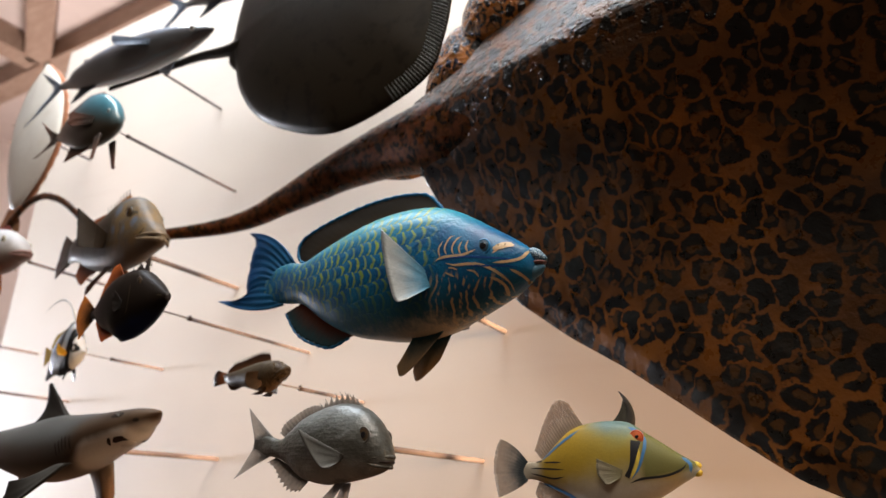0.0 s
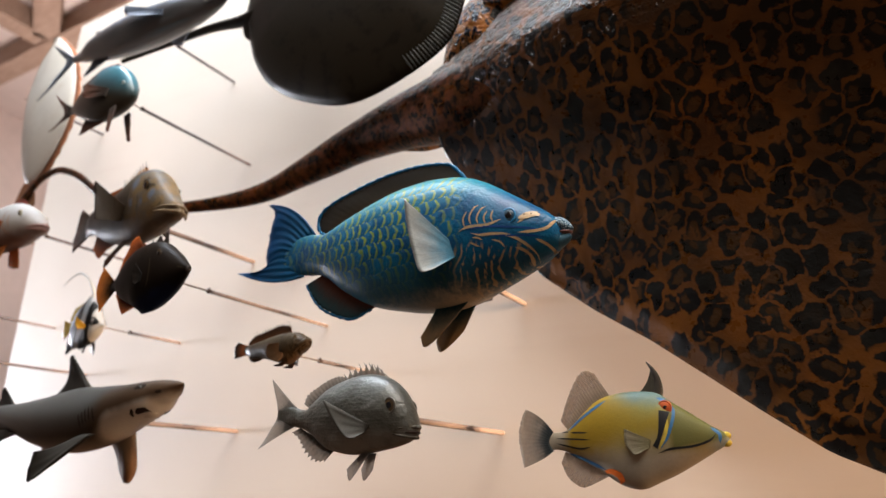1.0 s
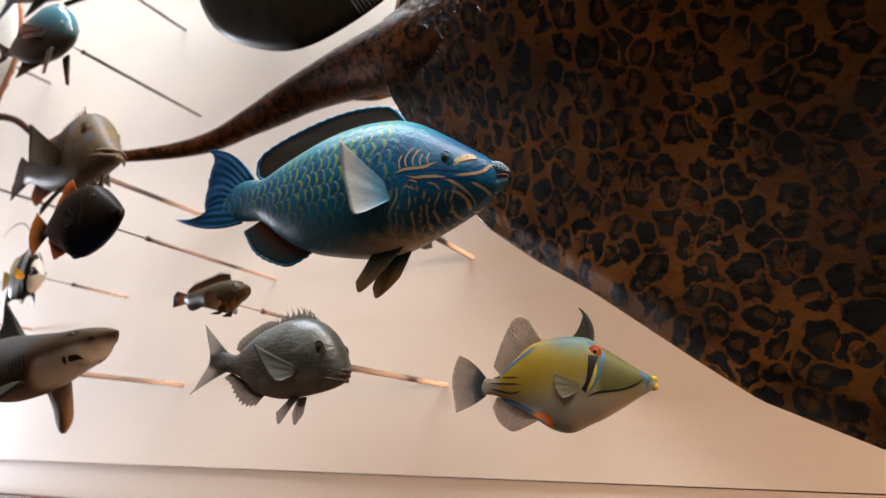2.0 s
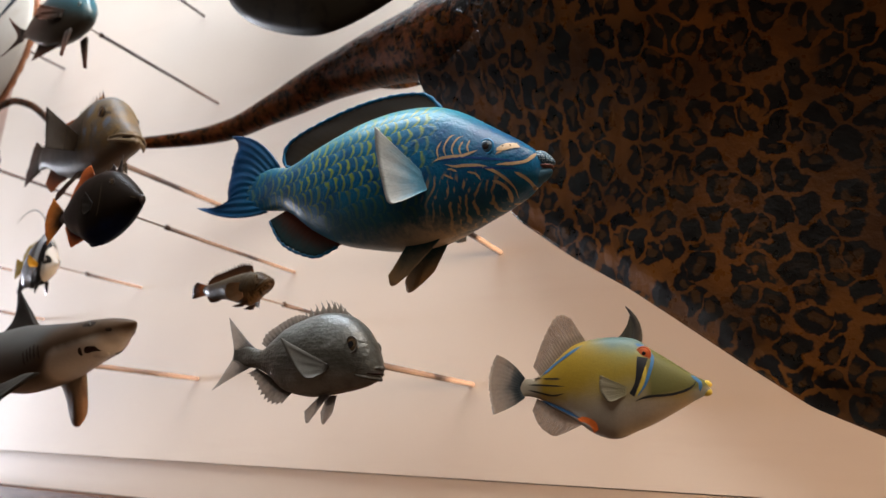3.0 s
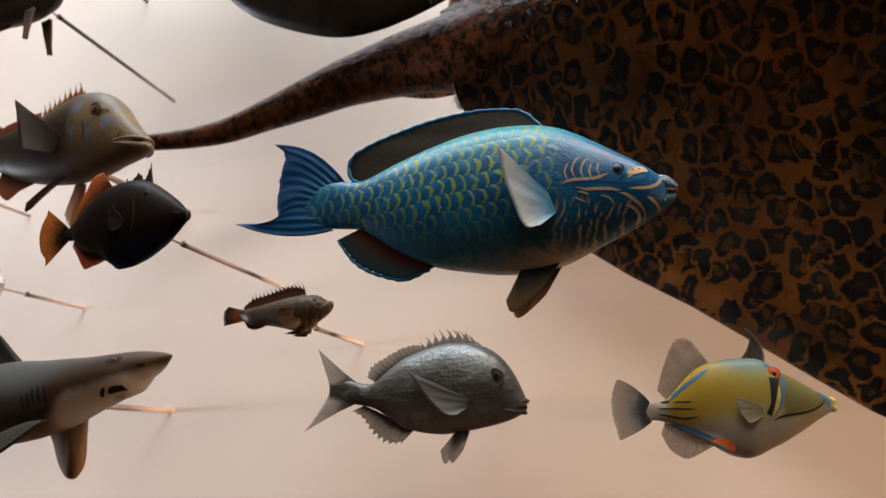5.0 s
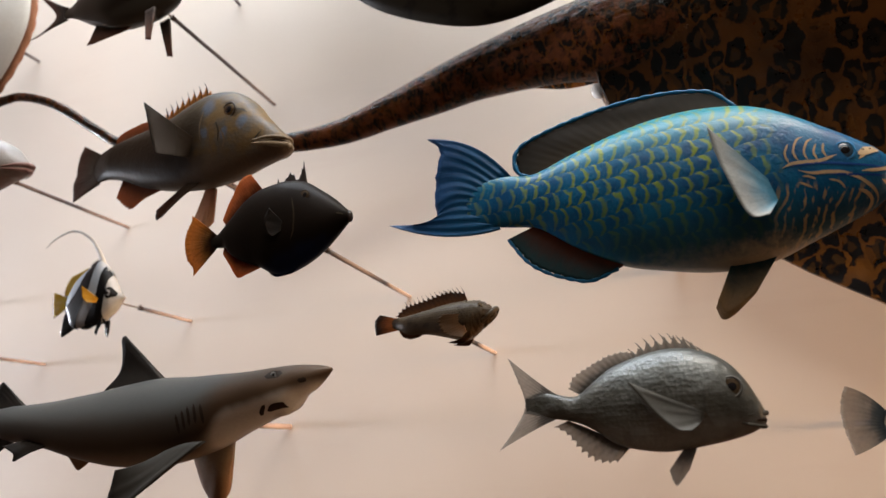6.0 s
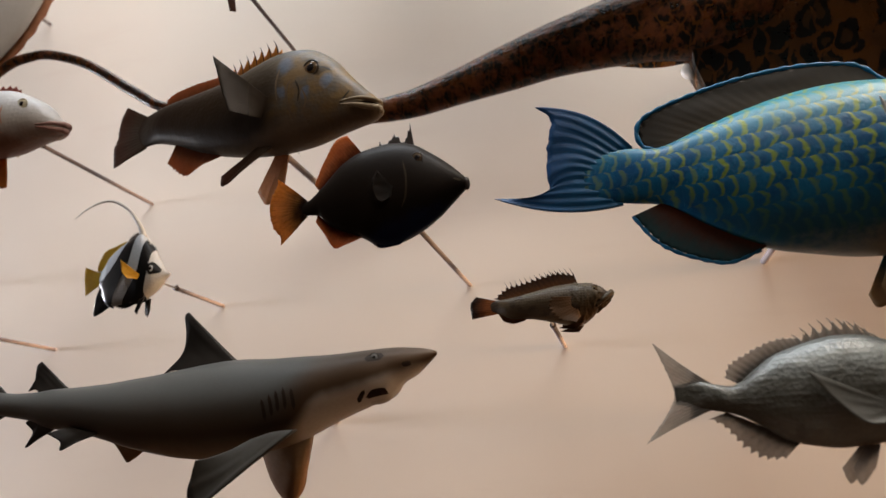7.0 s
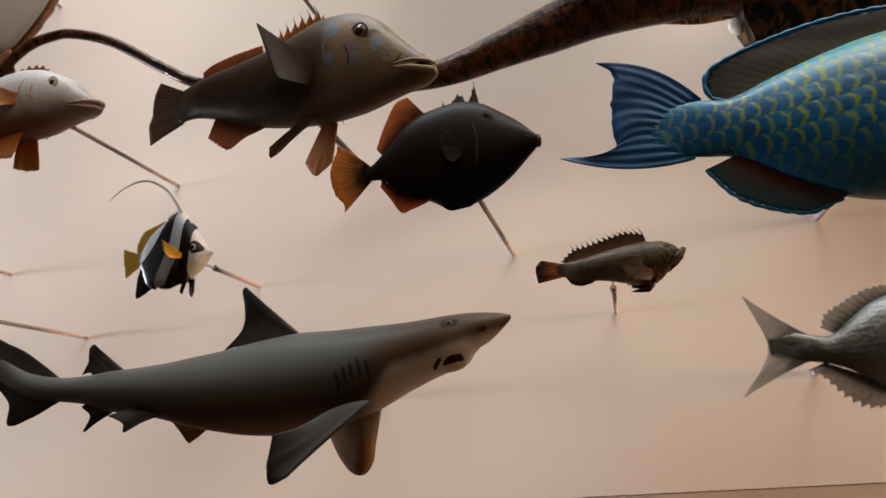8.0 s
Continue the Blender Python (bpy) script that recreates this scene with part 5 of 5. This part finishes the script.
def disc_mesh(outline, cx, cz, y, depth, rings=14, n=96, ruffle=0.0):
    """A flat-fish disc in the plane of the wall, domed towards the room."""
    o = spline([(*p, 0) for p in outline] + [(*outline[0], 0)], n + 1)[:-1]
    bm = bmesh.new()
    rows = {}
    for side in (-1, 1):
        for j in range(1, rings + 1):
            f = j / rings
            for i, p in enumerate(o):
                dome = (1 - f ** 2.2) ** 0.8 if f < 1 else 0
                rip = ruffle * math.sin(i * 2 * math.pi * 30 / n) * max(0, (f - 0.8) / 0.2)
                rows[side, j, i] = bm.verts.new((cx + (p[0] - cx) * f, y + side * (depth if side < 0 else depth * 0.4) * dome + side * 0.002 + rip, cz + (p[1] - cz) * f))
        mid = bm.verts.new((cx, y + side * (depth if side < 0 else depth * 0.4), cz))
        for i in range(n):
            k = (i + 1) % n
            bm.faces.new((mid, rows[side, 1, i], rows[side, 1, k]))
            for j in range(1, rings):
                bm.faces.new((rows[side, j, i], rows[side, j, k], rows[side, j + 1, k], rows[side, j + 1, i]))
    for i in range(n):
        k = (i + 1) % n
        bm.faces.new((rows[-1, rings, i], rows[-1, rings, k], rows[1, rings, k], rows[1, rings, i]))
    return bm


def flatfish():
    t = thing("flatfish", "flatfish model with a white underside and brown fin fringe", "fish model", pose(-2.17, 1.2, 2.62))
    out = [(-.04, .27), (.06, .18), (.12, .08), (.145, -.02), (.14, -.12), (.08, -.24), (-.02, -.32), (-.09, -.24), (-.14, -.1), (-.155, .04), (-.12, .18)]
    part("trunk", disc_mesh([(x * .93, z * .96) for x, z in out], -.01, -.02, 0, .03), shaded_fish("flatfish_skin", (0.5, 0.47, 0.42), (0.56, 0.54, 0.5), (0.46, 0.42, 0.38), .2, -.2, 0, 0.5, 0.15, 0.1, 0, ((0.45, 0.38, 0.3), 9, 0.4)), t)
    part("fringe_fin", disc_mesh(out, -.01, -.02, .012, .006, ruffle=.002), plain("flatfish_fringe", (0.30, 0.13, 0.07), 0.5), t)
    fin("tail_fin", t, rayed("flatfish_tail", (0.3, 0.14, 0.08), (0.34, 0.18, 0.1), see=0.2), [(-.05, -.3), (.01, -.3)], [(-.1, -.4), (-.03, -.42), (.04, -.39)], rays=8, thick=.002)


flatfish()


# ---- round stingray ----
def round_ray():
    t = thing("stingray", "dark brown round stingray model with a ribbed fin edge", "fish model", pose(-0.92, 1.2, 2.62))
    m = shaded_fish("round_ray_skin", (0.015, 0.012, 0.008), (0.010, 0.008, 0.0055), (0.015, 0.0115, 0.0075), .3, -.3, 0, 0.42, 0.6, 0.0, 0, ((0.003, 0.0025, 0.002), 26, 0.75), 0.05)
    out = [(-.345, -.01), (-.315, -.10), (-.29, -.17), (-.23, -.255), (-.145, -.32), (-.015, -.377), (.085, -.385), (.206, -.355), (.292, -.31), (.326, -.235), (.346, -.136), (.36, 0), (.33, .18), (.22, .33), (.02, .40), (-.18, .34), (-.31, .18)]
    part("disc", disc_mesh(out, 0.02, 0, 0, .06, 20, 160), m, t)
    part("pelvic_fin", disc_mesh([(-.36, -.02), (-.345, -.07), (-.30, -.1), (-.27, -.04), (-.3, .02)], -.31, -.04, .004, .01), m, t)
    part("tail", tube_mesh([(-.25, 0, -.01, .03), (-.34, 0, -.02, .018), (-.48, 0, .003, .0125), (-.6, 0, .012, .011), (-.75, 0, .02, .009), (-.88, 0, .026, .007)], 12, 50), m, t)
    pale = plain("ray_rib", (0.075, 0.078, 0.075), 0.4)
    rim = spline([(*p, 0) for p in out[5:13]], 96)
    for p in rim[26:]:
        dx, dz = p[0] - .02, p[1]
        k = 1 - .036 / math.hypot(dx, dz)
        line = [(.02 + dx * q, -.06 * (1 - q ** 2.2) ** 0.8 - .0035, dz * q, r) for q, r in ((k, .0008), ((k + 1) / 2, .0019), (.995, .0022))]
        part("fin_rib", tube_mesh(line, 6, 5), pale, t)


round_ray()


# ---- leopard whipray ----
def half_widths(table, a):
    for p, q in zip(table, table[1:]):
        if p[0] <= a <= q[0]:
            return p[1] + (q[1] - p[1]) * (a - p[0]) / (q[0] - p[0])
    return 0.0


LOWER = [(-.012, .10), (.0125, .2), (.07, .315), (.146, .432), (.235, .523), (.326, .602), (.406, .682), (.4775, .754), (.558, .831), (.7, .92), (.85, .96), (1.0, .9), (1.2, .6), (1.4, .25), (1.5, 0)]
UPPER = [(-.012, .10), (.12, .13), (.18, .22), (.21, .272), (.3, .37), (.5, .6), (.7, .74), (.85, .78), (1.0, .74), (1.2, .5), (1.4, .2), (1.5, 0)]


def leopard_ray():
    t = thing("leopard_ray", "huge glossy brown whipray model with dark leopard rosettes", "fish model", pose(-0.70, 1.365, 2.225, 0, -7.4, 0))
    bm = bmesh.new()
    na, nb = 110, 90
    grid = {}
    for i in range(na + 1):
        a = -.012 + 1.51 * (i / na) ** 1.35
        lo, up = half_widths(LOWER, a), half_widths(UPPER, a)
        ramp = min(1, max(0, (a + .1) / .55))
        for j in range(nb + 1):
            b = -lo + (lo + up) * j / nb
            rim = min(1, min(b + lo, up - b) / .05) if 0 < j < nb else 0
            high = (.085 + .085 * ramp) * math.exp(-(b / (.13 + .12 * ramp)) ** 2) + .02 * rim * ramp
            high += .006 * math.sin(9 * a + 4 * b) * rim + .012 * math.exp(-(b / .035) ** 2) * ramp
            high *= min(1, (1.5 - a) * 5)
            wave = .012 * math.sin(a * 11 + (2 if b > 0 else 0)) * max(0, abs(b) - .25)
            grid[i, j, 0] = bm.verts.new((a, -high - .004 + wave, b))
            grid[i, j, 1] = bm.verts.new((a, .008 + wave, b))
    for i in range(na):
        for j in range(nb):
            for s in (0, 1):
                bm.faces.new([grid[k] for k in ((i, j, s), (i + 1, j, s), (i + 1, j + 1, s), (i, j + 1, s))])
        for j in (0, nb):
            bm.faces.new([grid[k] for k in ((i, j, 0), (i + 1, j, 0), (i + 1, j, 1), (i, j, 1))])
    for j in range(nb):
        bm.faces.new([grid[k] for k in ((0, j, 0), (0, j + 1, 0), (0, j + 1, 1), (0, j, 1))])
    bmesh.ops.remove_doubles(bm, verts=bm.verts, dist=1e-5)
    part("disc", bm, M_LEOPARD, t)
    part("pelvic_fin", disc_mesh([(.0, .11), (.03, .19), (.10, .27), (.165, .25), (.19, .15), (.12, .06)], .1, .17, -.045, .03, 12, 60), M_LEOPARD_FIN_LIT, t)
    part("pelvic_fin", disc_mesh([(.12, .21), (.135, .30), (.20, .365), (.30, .375), (.36, .31), (.30, .21), (.2, .17)], .23, .27, -.05, .05, 14, 70), M_LEOPARD_FIN_LIT, t)
    part("pelvic_fin", disc_mesh([(-.13, -.05), (-.07, -.072), (.0, -.08), (.08, -.085), (.1, -.03), (-.02, -.02)], 0, -.05, -.03, .035, 12, 60), M_LEOPARD_FIN_LIT, t)
    # pale mount fixture between tail and disc, no body part of the ray
    part("mount_disc", ball(-.01, -.02, -.092, .02, .012, .018), plain("mount_disc_white", (0.32, 0.29, 0.26), 0.4), t, "pale rounded mount disc")
    turn = pose(-0.70, 1.365, 2.225, 0, -7.4, 0).inverted()
    way = [(-.55, 1.30, 2.235, .10), (-.66, 1.305, 2.225, .092), (-.79, 1.31, 2.222, .073), (-.93, 1.315, 2.206, .056), (-1.03, 1.315, 2.182, .047), (-1.125, 1.315, 2.159, .037), (-1.24, 1.31, 2.131, .028), (-1.37, 1.28, 2.115, .02),
           (-1.55, 1.23, 2.115, .014), (-1.69, 1.19, 2.137, .0105), (-1.772, 1.19, 2.187, .0105), (-1.894, 1.19, 2.272, .0105), (-1.993, 1.19, 2.314, .0105), (-2.05, 1.19, 2.319, .011), (-2.105, 1.19, 2.308, .012), (-2.171, 1.19, 2.262, .012), (-2.25, 1.19, 2.18, .011), (-2.3, 1.19, 2.1, .009)]
    part("tail", tube_mesh([(*(turn @ Vector(p[:3])), p[3]) for p in way], 28, 170, 0.75), M_LEOPARD_TAIL, t)


leopard_ray()
